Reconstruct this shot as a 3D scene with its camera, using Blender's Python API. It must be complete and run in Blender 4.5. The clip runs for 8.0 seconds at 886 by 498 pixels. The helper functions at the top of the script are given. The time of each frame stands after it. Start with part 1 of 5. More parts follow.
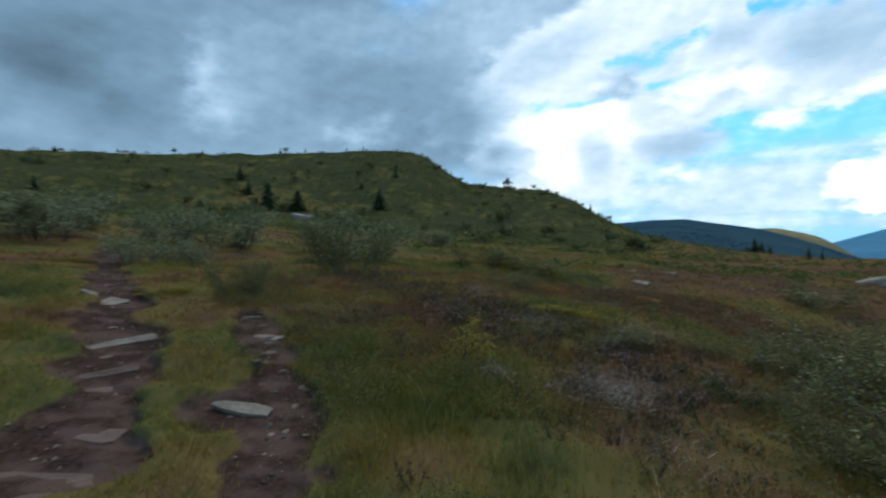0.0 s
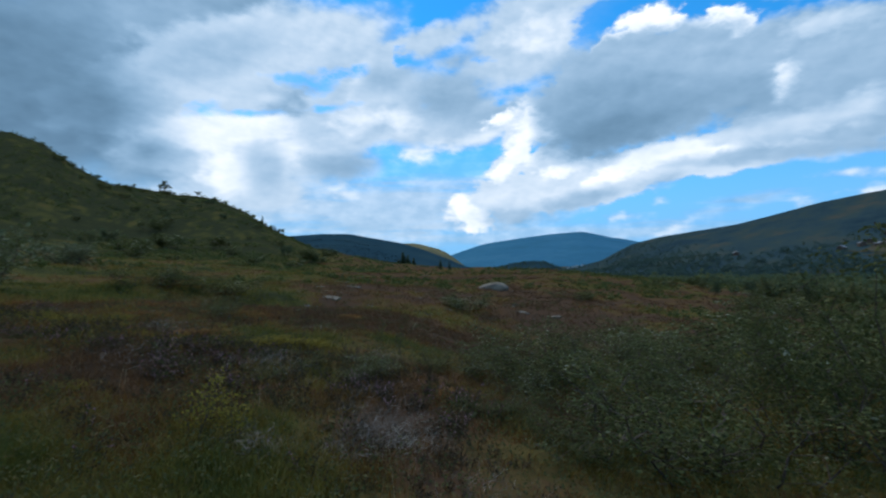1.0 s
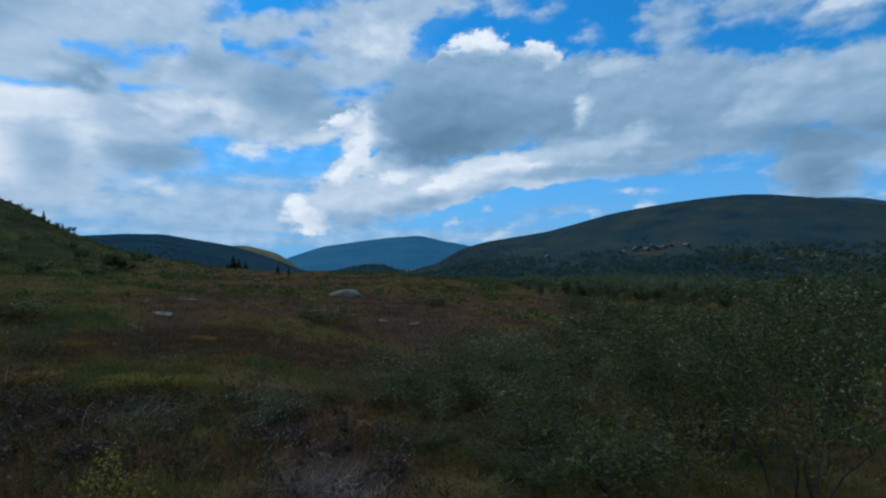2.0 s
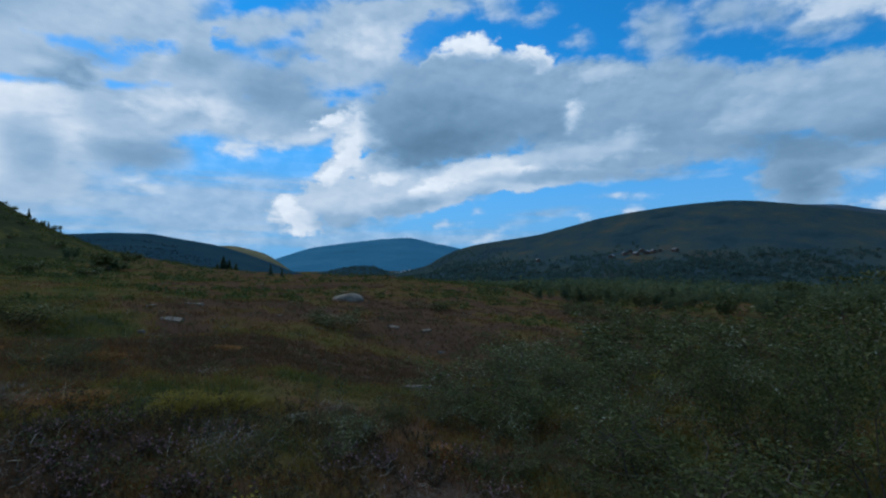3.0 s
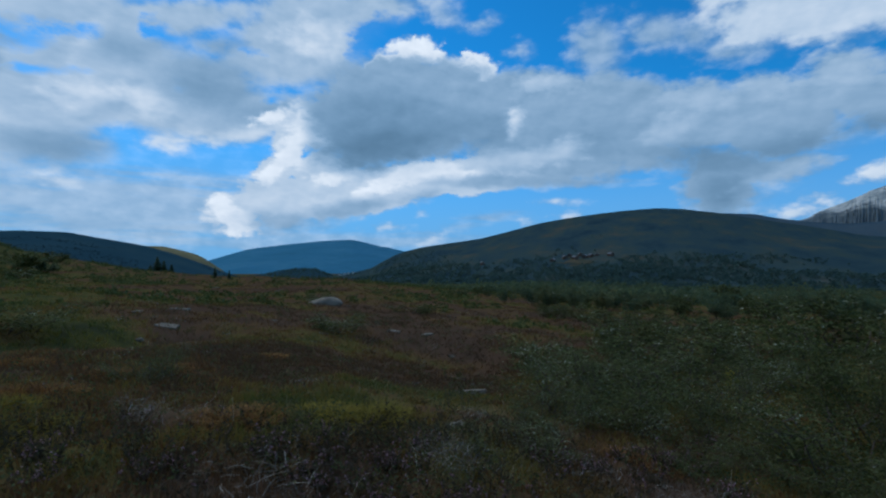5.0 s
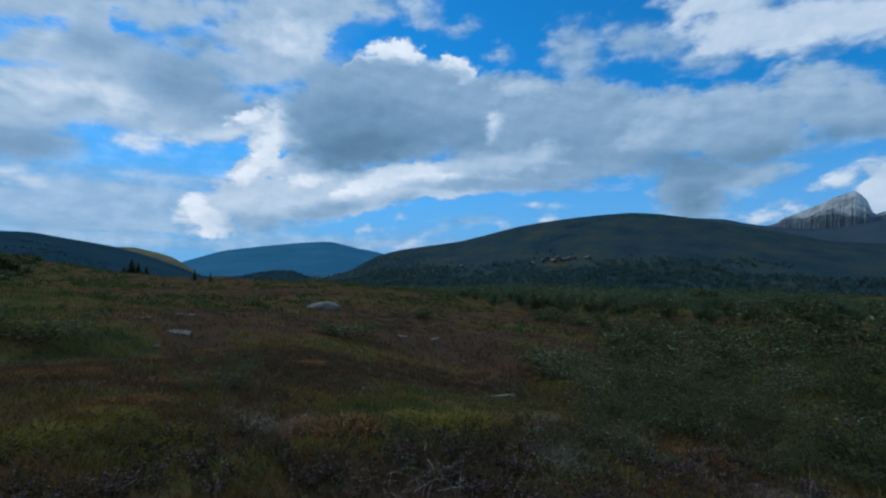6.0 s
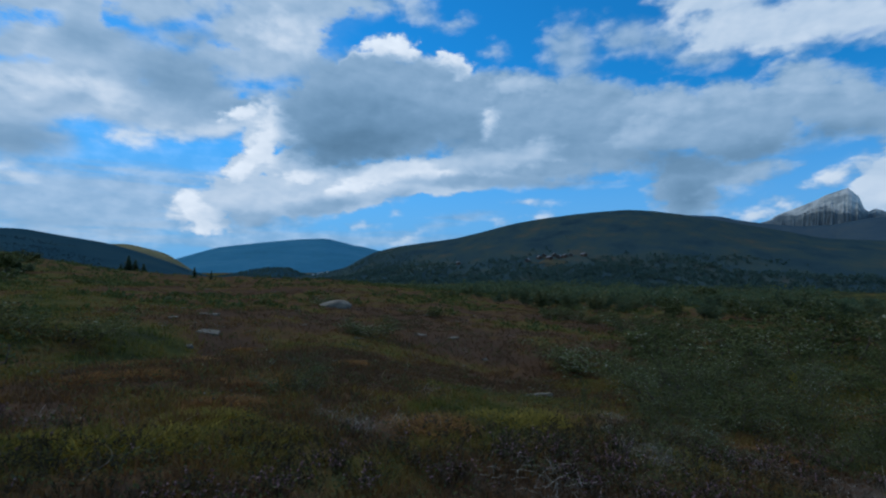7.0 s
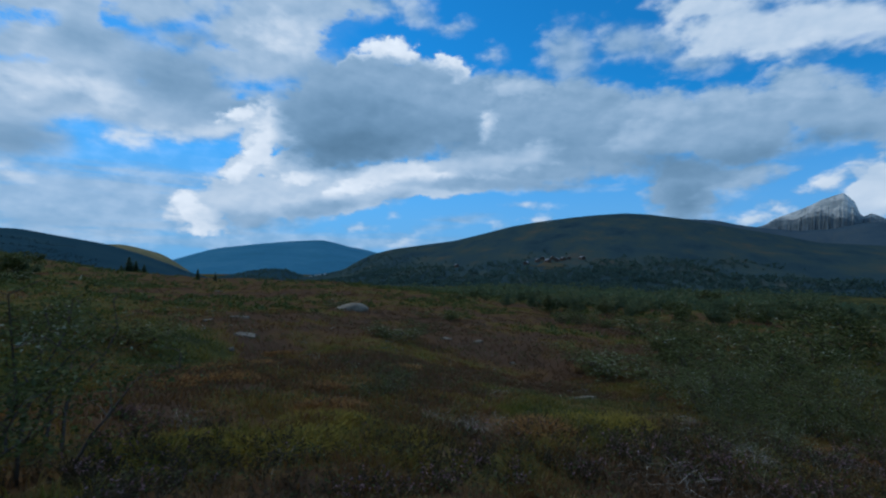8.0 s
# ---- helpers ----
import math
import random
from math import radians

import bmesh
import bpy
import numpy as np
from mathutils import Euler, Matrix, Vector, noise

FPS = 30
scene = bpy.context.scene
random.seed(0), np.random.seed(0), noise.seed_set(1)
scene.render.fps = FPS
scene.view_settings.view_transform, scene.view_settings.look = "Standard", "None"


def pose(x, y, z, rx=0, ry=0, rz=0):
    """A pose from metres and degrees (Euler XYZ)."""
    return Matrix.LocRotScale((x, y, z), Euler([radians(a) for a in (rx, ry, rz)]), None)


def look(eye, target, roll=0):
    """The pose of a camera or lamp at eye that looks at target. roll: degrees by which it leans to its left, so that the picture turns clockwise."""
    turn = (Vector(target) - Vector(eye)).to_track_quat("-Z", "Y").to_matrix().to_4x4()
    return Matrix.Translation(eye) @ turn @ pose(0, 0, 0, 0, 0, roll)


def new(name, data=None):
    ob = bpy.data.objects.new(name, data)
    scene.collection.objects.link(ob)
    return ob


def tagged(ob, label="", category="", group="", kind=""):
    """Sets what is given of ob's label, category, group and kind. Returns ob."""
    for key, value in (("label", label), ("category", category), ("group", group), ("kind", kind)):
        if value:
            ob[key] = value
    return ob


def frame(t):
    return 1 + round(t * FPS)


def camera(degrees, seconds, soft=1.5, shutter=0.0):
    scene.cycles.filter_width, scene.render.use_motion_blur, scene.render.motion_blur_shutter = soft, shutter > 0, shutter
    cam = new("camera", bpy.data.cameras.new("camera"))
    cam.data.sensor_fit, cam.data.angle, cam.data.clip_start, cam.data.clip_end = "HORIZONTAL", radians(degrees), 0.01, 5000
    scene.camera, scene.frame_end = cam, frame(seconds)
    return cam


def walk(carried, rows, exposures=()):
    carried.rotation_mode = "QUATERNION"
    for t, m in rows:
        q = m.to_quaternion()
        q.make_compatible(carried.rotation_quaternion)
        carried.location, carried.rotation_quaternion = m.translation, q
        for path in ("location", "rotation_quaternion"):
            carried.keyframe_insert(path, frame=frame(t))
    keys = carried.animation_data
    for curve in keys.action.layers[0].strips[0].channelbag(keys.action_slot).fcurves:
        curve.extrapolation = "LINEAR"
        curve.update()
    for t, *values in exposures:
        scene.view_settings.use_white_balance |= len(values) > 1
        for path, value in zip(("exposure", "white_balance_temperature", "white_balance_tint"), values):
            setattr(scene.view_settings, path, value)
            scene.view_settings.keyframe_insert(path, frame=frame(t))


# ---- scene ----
cam = camera(87.2, 8.0, soft=2.2, shutter=0.15)
EXPOSURES = ((0.0, 0.72, 7500, 13), (1.0, 0.25, 6700, 11.5), (2.0, -0.14, 6300, 10), (8.0, -0.20, 6150, 10))
PATH = [
    (0, (0.0, 0.0, 1.5), (0.066, 1.999, 1.499), -0.0),
    (0.5, (-0.271, 0.444, 1.608), (0.552, 2.267, 1.637), -0.2),
    (1, (-0.568, 0.847, 1.673), (0.741, 2.358, 1.72), -0.5),
    (1.5, (-0.775, 1.234, 1.779), (0.863, 2.38, 1.825), -0.9),
    (2, (-0.948, 1.678, 1.898), (0.792, 2.661, 1.951), -0.7),
    (3.5, (-1.521, 3.088, 2.088), (0.241, 4.031, 2.151), -0.1),
    (4, (-1.841, 3.621, 2.07), (-0.072, 4.552, 2.133), 0.2),
    (4.5, (-2.043, 4.24, 2.068), (-0.231, 5.085, 2.129), 0.2),
    (5, (-2.337, 4.845, 2.108), (-0.475, 5.571, 2.182), 0.1),
    (6.5, (-3.365, 6.337, 2.31), (-1.47, 6.97, 2.392), 0.3),
    (7, (-3.616, 6.786, 2.36), (-1.716, 7.408, 2.432), 0.3),
    (7.5, (-3.892, 7.358, 2.404), (-1.985, 7.957, 2.48), 0.6),
    (8, (-4.325, 7.845, 2.452), (-2.423, 8.456, 2.534), 0.6),
]
walk(cam, [(t, look(eye, target, roll)) for t, eye, target, roll in PATH], EXPOSURES)

# ---- world, sun and sky ----
SUN_BEARING, SUN_HEIGHT = 18.0, 48.0
world = bpy.data.worlds.new("sky")
scene.world = world
world.use_nodes = True
WN, WL = world.node_tree.nodes, world.node_tree.links
WN.clear()


def wire(tree, node, **values):
    """Sets a node's inputs: sockets are linked, values are set. Names as in the node, with _ for a space; in0, in1 by number."""
    for key, value in values.items():
        slot = node.inputs[int(key[2:])] if key[:2] == "in" and key[2:].isdigit() else node.inputs[key.replace("_", " ")]
        if isinstance(value, bpy.types.NodeSocket):
            tree.links.new(value, slot)
        else:
            slot.default_value = value
    return node


def calc(tree, op, a, b=0.0, c=0.0, clamp=False):
    n = tree.nodes.new("ShaderNodeMath")
    n.operation, n.use_clamp = op, clamp
    return wire(tree, n, in0=a, in1=b, in2=c).outputs[0]


def blend(tree, fac, a, b, mode="MIX"):
    n = tree.nodes.new("ShaderNodeMix")
    n.data_type, n.blend_type = "RGBA", mode
    return wire(tree, n, in0=fac, in6=a, in7=b).outputs[2]


def grains(tree, vector, scale, detail=4.0, rough=0.55, distortion=0.0):
    n = tree.nodes.new("ShaderNodeTexNoise")
    n.noise_dimensions = "3D"
    return wire(tree, n, Vector=vector, Scale=scale, Detail=detail, Roughness=rough, Distortion=distortion)


def smooth_range(tree, value, a, b, to_a=0.0, to_b=1.0):
    n = tree.nodes.new("ShaderNodeMapRange")
    n.interpolation_type, n.clamp = "SMOOTHSTEP", False
    return wire(tree, n, in0=value, in1=a, in2=b, in3=to_a, in4=to_b).outputs[0]


sky_tree = world.node_tree
sky_dir = WN.new("ShaderNodeTexCoord").outputs["Generated"]
sky_air = WN.new("ShaderNodeTexSky")
sky_air.sky_type, sky_air.sun_disc = "NISHITA", False
WL.new(sky_dir, sky_air.inputs[0])
sky_air.sun_elevation, sky_air.sun_rotation = radians(SUN_HEIGHT), radians(SUN_BEARING)
sky_air.air_density, sky_air.dust_density, sky_air.ozone_density, sky_air.altitude = 1.0, 0.2, 3.0, 900
sky_xyz = wire(sky_tree, WN.new("ShaderNodeSeparateXYZ"), in0=sky_dir)
bearing = calc(sky_tree, "MULTIPLY", calc(sky_tree, "ARCTAN2", sky_xyz.outputs[0], sky_xyz.outputs[1]), 57.29578)
height = calc(sky_tree, "MULTIPLY", calc(sky_tree, "ARCSINE", sky_xyz.outputs[2]), 57.29578)
sky_flat = wire(sky_tree, WN.new("ShaderNodeCombineXYZ"), in0=bearing, in1=height).outputs[0]
sky_tall = wire(sky_tree, WN.new("ShaderNodeCombineXYZ"), in0=bearing, in1=calc(sky_tree, "MULTIPLY", height, 1.7)).outputs[0]
billow = grains(sky_tree, sky_tall, 0.11, 6.0, 0.58)
curl = grains(sky_tree, sky_tall, 0.36, 6.0, 0.54)
wisp = grains(sky_tree, wire(sky_tree, WN.new("ShaderNodeCombineXYZ"), in0=calc(sky_tree, "MULTIPLY", bearing, 0.30), in1=calc(sky_tree, "MULTIPLY", height, 2.6)).outputs[0], 0.30, 6.0, 0.6)
billow_f = calc(sky_tree, "SUBTRACT", billow.outputs[0], 0.5)
curl_f = calc(sky_tree, "SUBTRACT", curl.outputs[0], 0.5)
wisp_f = calc(sky_tree, "SUBTRACT", wisp.outputs[0], 0.5)


def moved(op, at, by):
    n = WN.new("ShaderNodeVectorMath")
    n.operation = op
    return wire(sky_tree, n, in0=at, in1=by).outputs[0]


def heads(at):
    """Rounded heads of cumulus, large ones set with small: 0 between them, higher on each head."""
    n = WN.new("ShaderNodeTexVoronoi")
    n.feature, n.voronoi_dimensions, n.normalize = "SMOOTH_F1", "2D", True
    wire(sky_tree, n, Vector=at, Scale=0.42, Detail=2.5, Roughness=0.55, Lacunarity=2.2, Smoothness=0.35)
    return calc(sky_tree, "SUBTRACT", 0.42, n.outputs["Distance"])


# the edges of the clouds wander a little
sky_at = moved("ADD", sky_flat, moved("MULTIPLY", moved("SUBTRACT", curl.outputs[1], (0.5, 0.5, 0.5)), (1.8, 1.1, 0.0)))
head_at = moved("ADD", sky_tall, moved("MULTIPLY", moved("SUBTRACT", curl.outputs[1], (0.5, 0.5, 0.5)), (2.0, 2.0, 0.0)))
head_f = heads(head_at)
# the same relief a little way towards the light shades one side of each billow
head_l = heads(moved("ADD", head_at, (-0.35, 0.65, 0.0)))
curl_l = calc(sky_tree, "SUBTRACT", grains(sky_tree, moved("ADD", sky_tall, (-0.8, 1.5, 0.0)), 0.36, 2.0, 0.5).outputs[0], 0.5)
curl_s = calc(sky_tree, "SUBTRACT", grains(sky_tree, sky_tall, 0.36, 2.0, 0.5).outputs[0], 0.5)
relief = calc(sky_tree, "MULTIPLY_ADD", calc(sky_tree, "SUBTRACT", curl_s, curl_l), 0.28, calc(sky_tree, "MULTIPLY_ADD", curl_f, 0.12, calc(sky_tree, "MULTIPLY", calc(sky_tree, "SUBTRACT", head_f, head_l), 0.14)))

air = blend(sky_tree, 1.0, sky_air.outputs[0], (0.15, 1.10, 1.62, 1), "MULTIPLY")
# towards the horizon the air is paler
air = blend(sky_tree, smooth_range(sky_tree, height, 20.0, -1.0, 0.0, 0.92), air, (1.9, 4.1, 7.8, 1))

# broken cover overhead and behind; then every bank in view, the far ones first
aside = calc(sky_tree, "MAXIMUM", smooth_range(sky_tree, height, 32.0, 42.0), calc(sky_tree, "MAXIMUM", smooth_range(sky_tree, bearing, 122.0, 134.0), smooth_range(sky_tree, bearing, -48.0, -62.0)))
shown = [calc(sky_tree, "MULTIPLY", aside, smooth_range(sky_tree, billow.outputs[0], 0.40, 0.58))]
bright = [smooth_range(sky_tree, curl.outputs[0], 0.35, 0.7, 0.38, 0.74)]


def depth_in(pieces, rough, fine, round_heads, streak):
    """How deep a place lies inside a bank made of leaning ovals, in units of about five degrees."""
    depth = None
    # each bank waits for those behind it, which keeps the shader's working set small
    here = moved("ADD", sky_at, calc(sky_tree, "MULTIPLY", bright[0], 1e-6))
    for az, el, wide, high, tilt in pieces:
        m = WN.new("ShaderNodeMapping")
        m.vector_type = "TEXTURE"
        wire(sky_tree, m, Vector=here, Location=(az, el, 0), Rotation=(0, 0, radians(tilt)), Scale=(wide, high, 1))
        far = WN.new("ShaderNodeVectorMath")
        far.operation = "LENGTH"
        wire(sky_tree, far, in0=m.outputs[0])
        size = math.sqrt(wide * high) / 5.0
        inside = calc(sky_tree, "MULTIPLY_ADD", far.outputs["Value"], -size, size)
        depth = inside if depth is None else calc(sky_tree, "SMOOTH_MAX", depth, inside, 0.15)
    depth = calc(sky_tree, "MULTIPLY_ADD", curl_f, fine, calc(sky_tree, "MULTIPLY_ADD", billow_f, rough, depth))
    if round_heads:
        depth = calc(sky_tree, "MULTIPLY_ADD", head_f, round_heads, depth)
    if streak:
        depth = calc(sky_tree, "MULTIPLY_ADD", wisp_f, streak, depth)
    return depth


def veil(pieces, value, soft=0.5, rough=0.8, fine=0.6, cover=1.0, round_heads=0.0, streak=0.0):
    """A bank of cloud of one brightness (0 to 1), laid over those behind it."""
    alpha = smooth_range(sky_tree, depth_in(pieces, rough, fine, round_heads, streak), -0.22 * soft, 0.78 * soft, 0.0, cover)
    bright[0] = calc(sky_tree, "MULTIPLY_ADD", alpha, calc(sky_tree, "SUBTRACT", value, bright[0]), bright[0])
    shown[0] = calc(sky_tree, "MULTIPLY_ADD", alpha, calc(sky_tree, "SUBTRACT", 1.0, shown[0]), shown[0])


def puff(pieces, value, soft=0.3, rough=0.4, fine=0.5, cover=1.0):
    """A heaped bank with rounded heads along its edge."""
    veil(pieces, value, soft, rough, fine * 0.55, cover, 0.55)


def gap(pieces, clear, soft=0.4, rough=0.5, fine=0.9):
    """A ragged hole that shows the blue."""
    alpha = smooth_range(sky_tree, depth_in(pieces, rough, fine, 0.0, 0.0), -0.3 * soft, 0.7 * soft, 0.0, clear)
    shown[0] = calc(sky_tree, "MULTIPLY_ADD", calc(sky_tree, "MULTIPLY", alpha, shown[0]), -1.0, shown[0])


# heavy grey cover over the near hill
veil(((11.9, 19.2, 20.3, 15.8, -8), (-8.0, 12.8, 22.3, 7.8, 2),), 0.34, soft=1.6, rough=0.6, fine=0.3)
veil(((-33.5, 10.7, 24.3, 6.0, 8), (-48.2, 8.0, 11.7, 5.2, 12),), 0.27, soft=1.4, rough=0.6, fine=0.3)
veil(((-31.1, 21.2, 34.2, 11.4, 14), (-50.9, 12.0, 18.6, 8.5, 19), (-50.9, 28.5, 35.2, 8.4, 31), (-17.1, 18.4, 23.8, 7.1, 6), (-2.6, 14.3, 15.9, 7.2, 1),), 0.23, soft=1.6, rough=1.2, fine=0.3)
veil(((-36.6, 19.9, 10.2, 3.7, 17), (-32.5, 14.1, 4.4, 3.1, 20), (5.8, 15.0, 5.5, 4.5, -3), (-48.2, 14.9, 6.7, 5.0, 51),), 0.17, soft=1.6, rough=1.4, fine=0.4)
veil(((-38.2, 16.6, 5.5, 2.5, -11), (-33.9, 14.7, 2.7, 1.9, -3),), 0.125, soft=1.0, rough=1.0, fine=0.4)
veil(((-20.8, 19.2, 6.4, 7.6, -19), (-8.0, 24.5, 13.5, 3.4, 4), (-39.8, 11.1, 4.6, 1.8, -6), (-13.3, 14.2, 7.8, 2.2, 4),), 0.30, soft=1.2, rough=1.2, fine=0.4, cover=0.9)
veil(((-25.1, 18.6, 2.1, 4.8, -6), (-23.7, 15.1, 4.0, 2.6, 12), (-8.0, 13.2, 3.7, 1.3, 3), (-5.3, 15.2, 2.1, 1.0, 2),), 0.46, soft=1.1, rough=1.0, fine=0.6, cover=0.9)
veil(((11.9, 24.5, 10.1, 4.5, -5), (20.4, 20.3, 9.4, 2.9, -7),), 0.40, soft=1.2, rough=1.2, fine=0.5)
# streaks of high cloud low over the valley
veil(((36.3, 9.5, 19.6, 5.0, 7), (24.6, 10.0, 20.9, 7.0, 5),), 0.55, soft=2.0, rough=0.3, fine=0.3, cover=0.22)
veil(((34.1, 6.5, 18.4, 3.4, 5), (31.2, 4.8, 17.5, 2.9, 1),), 0.58, soft=1.3, rough=0.3, fine=0.3, cover=0.85, streak=2.6)
veil(((51.6, 2.9, 24.5, 1.4, 1),), 0.60, soft=1.0, rough=0.3, fine=0.3, cover=0.6, streak=2.0)
# pale bank over the end of the near hill
veil(((18.3, 12.7, 14.9, 4.0, 6), (17.4, 7.7, 10.6, 3.3, 5), (17.2, 8.7, 5.8, 3.9, -4), (12.5, 17.6, 13.0, 5.0, 16), (21.1, 23.6, 16.0, 4.3, 14),), 0.62, soft=0.7, rough=0.8, fine=0.6)
veil(((18.3, 14.8, 14.5, 1.8, 7), (14.3, 13.7, 4.7, 2.6, -4), (15.9, 10.1, 2.9, 3.3, 10), (24.1, 12.1, 5.3, 3.1, 1), (15.7, 10.7, 2.7, 2.4, 57), (28.9, 8.2, 1.9, 1.2, 5), (34.2, 15.3, 5.4, 2.0, -5), (37.8, 13.3, 3.3, 1.8, -14),), 0.84, soft=0.6, rough=0.8, fine=0.7)
veil(((26.2, 11.3, 5.9, 2.4, 6), (20.4, 11.0, 3.0, 3.4, -24), (31.2, 12.0, 2.9, 1.3, 5), (13.6, 21.7, 9.1, 2.7, 17),), 0.49, soft=0.8, rough=0.9, fine=0.7)
veil(((3.7, 15.3, 7.6, 5.8, -1), (8.5, 11.6, 4.1, 3.6, -6),), 0.24, soft=1.5, rough=0.9, fine=0.5)
# broken veil left of the great cloud
veil(((31.7, 18.1, 11.1, 5.2, 18), (51.2, 24.7, 10.1, 5.2, 15), (42.6, 16.6, 14.0, 3.4, 5), (33.6, 23.5, 17.3, 2.1, 17), (56.2, 28.7, 13.3, 2.1, 7),), 0.58, soft=0.7, rough=0.9, fine=0.7)
veil(((29.7, 16.6, 3.2, 2.0, 22), (35.9, 16.8, 3.1, 2.0, -21), (53.4, 25.5, 4.8, 2.2, 9), (39.6, 13.4, 6.1, 0.8, 11), (39.5, 12.7, 1.1, 0.7, 13), (30.7, 21.4, 1.7, 0.8, 55), (46.0, 14.9, 5.2, 1.0, 16),), 0.76, soft=0.7, rough=0.8, fine=0.9)
veil(((42.0, 19.6, 6.8, 3.3, -2), (34.4, 21.2, 3.5, 1.7, 3), (47.7, 17.6, 6.6, 2.0, 14), (42.5, 23.2, 3.6, 1.4, -7),), 0.45, soft=0.7, rough=0.9, fine=0.6)
veil(((41.5, 18.7, 4.6, 2.0, -3), (29.1, 11.0, 4.6, 2.1, 5),), 0.40, soft=0.8, rough=0.8, fine=0.5)
gap(((37.0, 23.3, 2.0, 1.1, -19), (45.1, 23.8, 1.7, 0.7, -12), (29.0, 21.8, 1.7, 0.6, 11), (55.4, 20.3, 1.8, 0.9, 49), (48.4, 18.6, 1.0, 0.5, 10), (60.3, 25.8, 3.4, 2.6, 22), (65.8, 26.7, 4.2, 1.5, -5),), 0.9, soft=0.35, rough=0.5, fine=1.1)
gap(((18.7, 16.6, 3.6, 0.4, 5), (13.6, 16.4, 1.1, 0.5, 16), (27.0, 17.8, 3.1, 0.4, 11), (24.6, 20.4, 3.6, 1.1, -4), (28.1, 21.6, 1.9, 0.8, 3),), 0.75, soft=0.4, rough=0.4, fine=0.9)
veil(((68.3, 28.8, 3.7, 1.7, -15), (78.4, 24.9, 2.1, 1.2, -3), (73.2, 27.8, 3.1, 0.9, 11), (110.1, 26.6, 13.8, 1.7, -17),), 0.62, soft=0.6, rough=0.6, fine=0.9, cover=0.75)
# the great cloud: the bright tongue, the arm and the lit crown
puff(((52.7, 8.1, 9.4, 2.7, 5), (44.0, 5.9, 3.0, 2.3, -23), (59.2, 9.1, 8.7, 2.8, 8), (71.5, 11.1, 11.2, 2.4, 6), (79.9, 13.0, 8.3, 2.9, -2), (50.4, 15.6, 2.5, 3.0, 7), (49.0, 10.8, 2.4, 1.9, 10), (54.6, 11.2, 4.8, 2.1, 4), (54.5, 16.6, 3.9, 2.8, 10),), 0.70, soft=0.22, rough=0.4, fine=0.5)
puff(((43.3, 6.5, 1.7, 1.4, -55), (44.7, 5.0, 1.9, 1.4, -16), (49.0, 11.3, 2.8, 0.9, 47), (50.7, 13.3, 1.2, 1.6, 15), (51.7, 17.2, 1.0, 1.3, -5), (51.1, 15.2, 1.6, 1.2, 12), (48.3, 16.9, 2.4, 0.8, 20), (65.3, 11.1, 5.9, 1.1, 11), (60.5, 9.2, 2.7, 1.1, 17), (70.1, 11.1, 3.5, 0.9, 1), (54.6, 10.4, 2.6, 0.6, 4),), 0.92, soft=0.28, rough=0.3, fine=0.6)
puff(((50.0, 5.2, 5.4, 1.3, 2), (57.2, 6.8, 6.6, 1.3, 14), (77.1, 10.3, 11.8, 1.0, -1), (66.0, 8.6, 4.2, 0.8, 13),), 0.47, soft=0.7, rough=0.5, fine=0.6)
puff(((65.1, 25.1, 3.2, 1.5, 3), (61.0, 23.4, 3.8, 1.2, 23), (67.4, 24.8, 1.5, 1.1, 3), (72.5, 23.2, 3.1, 1.7, -15), (73.6, 21.8, 1.4, 1.1, -1),), 0.94, soft=0.20, rough=0.4, fine=0.6)
# its grey body and the long bank behind the moor
puff(((63.1, 18.5, 11.6, 6.3, 2), (79.9, 18.2, 13.1, 4.8, -4), (88.6, 16.8, 9.1, 5.0, -6), (68.7, 22.1, 6.3, 2.5, 2), (91.1, 13.1, 6.9, 2.3, -5), (84.0, 11.6, 8.7, 1.3, -2),), 0.46, soft=0.5, rough=0.5, fine=0.5)
puff(((61.1, 16.8, 9.5, 4.7, 2), (68.7, 16.1, 7.7, 3.3, 1), (58.8, 13.9, 6.7, 2.9, 4),), 0.355, soft=1.0, rough=0.4, fine=0.4)
puff(((61.1, 14.5, 7.5, 2.5, 6), (59.1, 12.4, 4.0, 1.3, 3),), 0.27, soft=1.0, rough=0.4, fine=0.4)
puff(((75.0, 15.1, 4.9, 3.3, -1), (86.6, 14.4, 6.6, 2.6, -4),), 0.37, soft=1.2, rough=0.6, fine=0.5, cover=0.9)
puff(((83.0, 13.7, 3.7, 1.5, 19), (77.7, 16.9, 0.8, 1.5, -11), (78.5, 12.7, 5.5, 1.1, -1), (81.3, 21.3, 4.1, 1.1, -3),), 0.62, soft=0.6, rough=0.6, fine=0.9, cover=0.9)
puff(((77.5, 17.4, 0.5, 0.8, -13), (66.0, 11.7, 4.9, 0.9, 9),), 0.80, soft=0.5, rough=0.4, fine=0.9, cover=0.9)
puff(((97.7, 15.9, 6.3, 3.7, -5), (104.2, 14.7, 6.6, 3.9, -8), (109.9, 16.4, 2.8, 3.6, 17), (113.2, 15.0, 3.5, 2.8, -44), (116.9, 13.4, 3.6, 2.9, -55), (99.6, 8.8, 3.8, 3.5, 25), (103.6, 9.6, 5.0, 1.3, 8),), 0.48, soft=0.4, rough=0.5, fine=0.5)
puff(((109.7, 18.0, 2.5, 1.8, -24), (113.4, 16.6, 1.7, 1.4, -40), (104.2, 17.8, 3.1, 1.2, -12), (97.8, 17.9, 4.0, 1.4, -9), (94.8, 15.0, 2.9, 1.6, 14),), 0.56, soft=0.6, rough=0.5, fine=0.7)
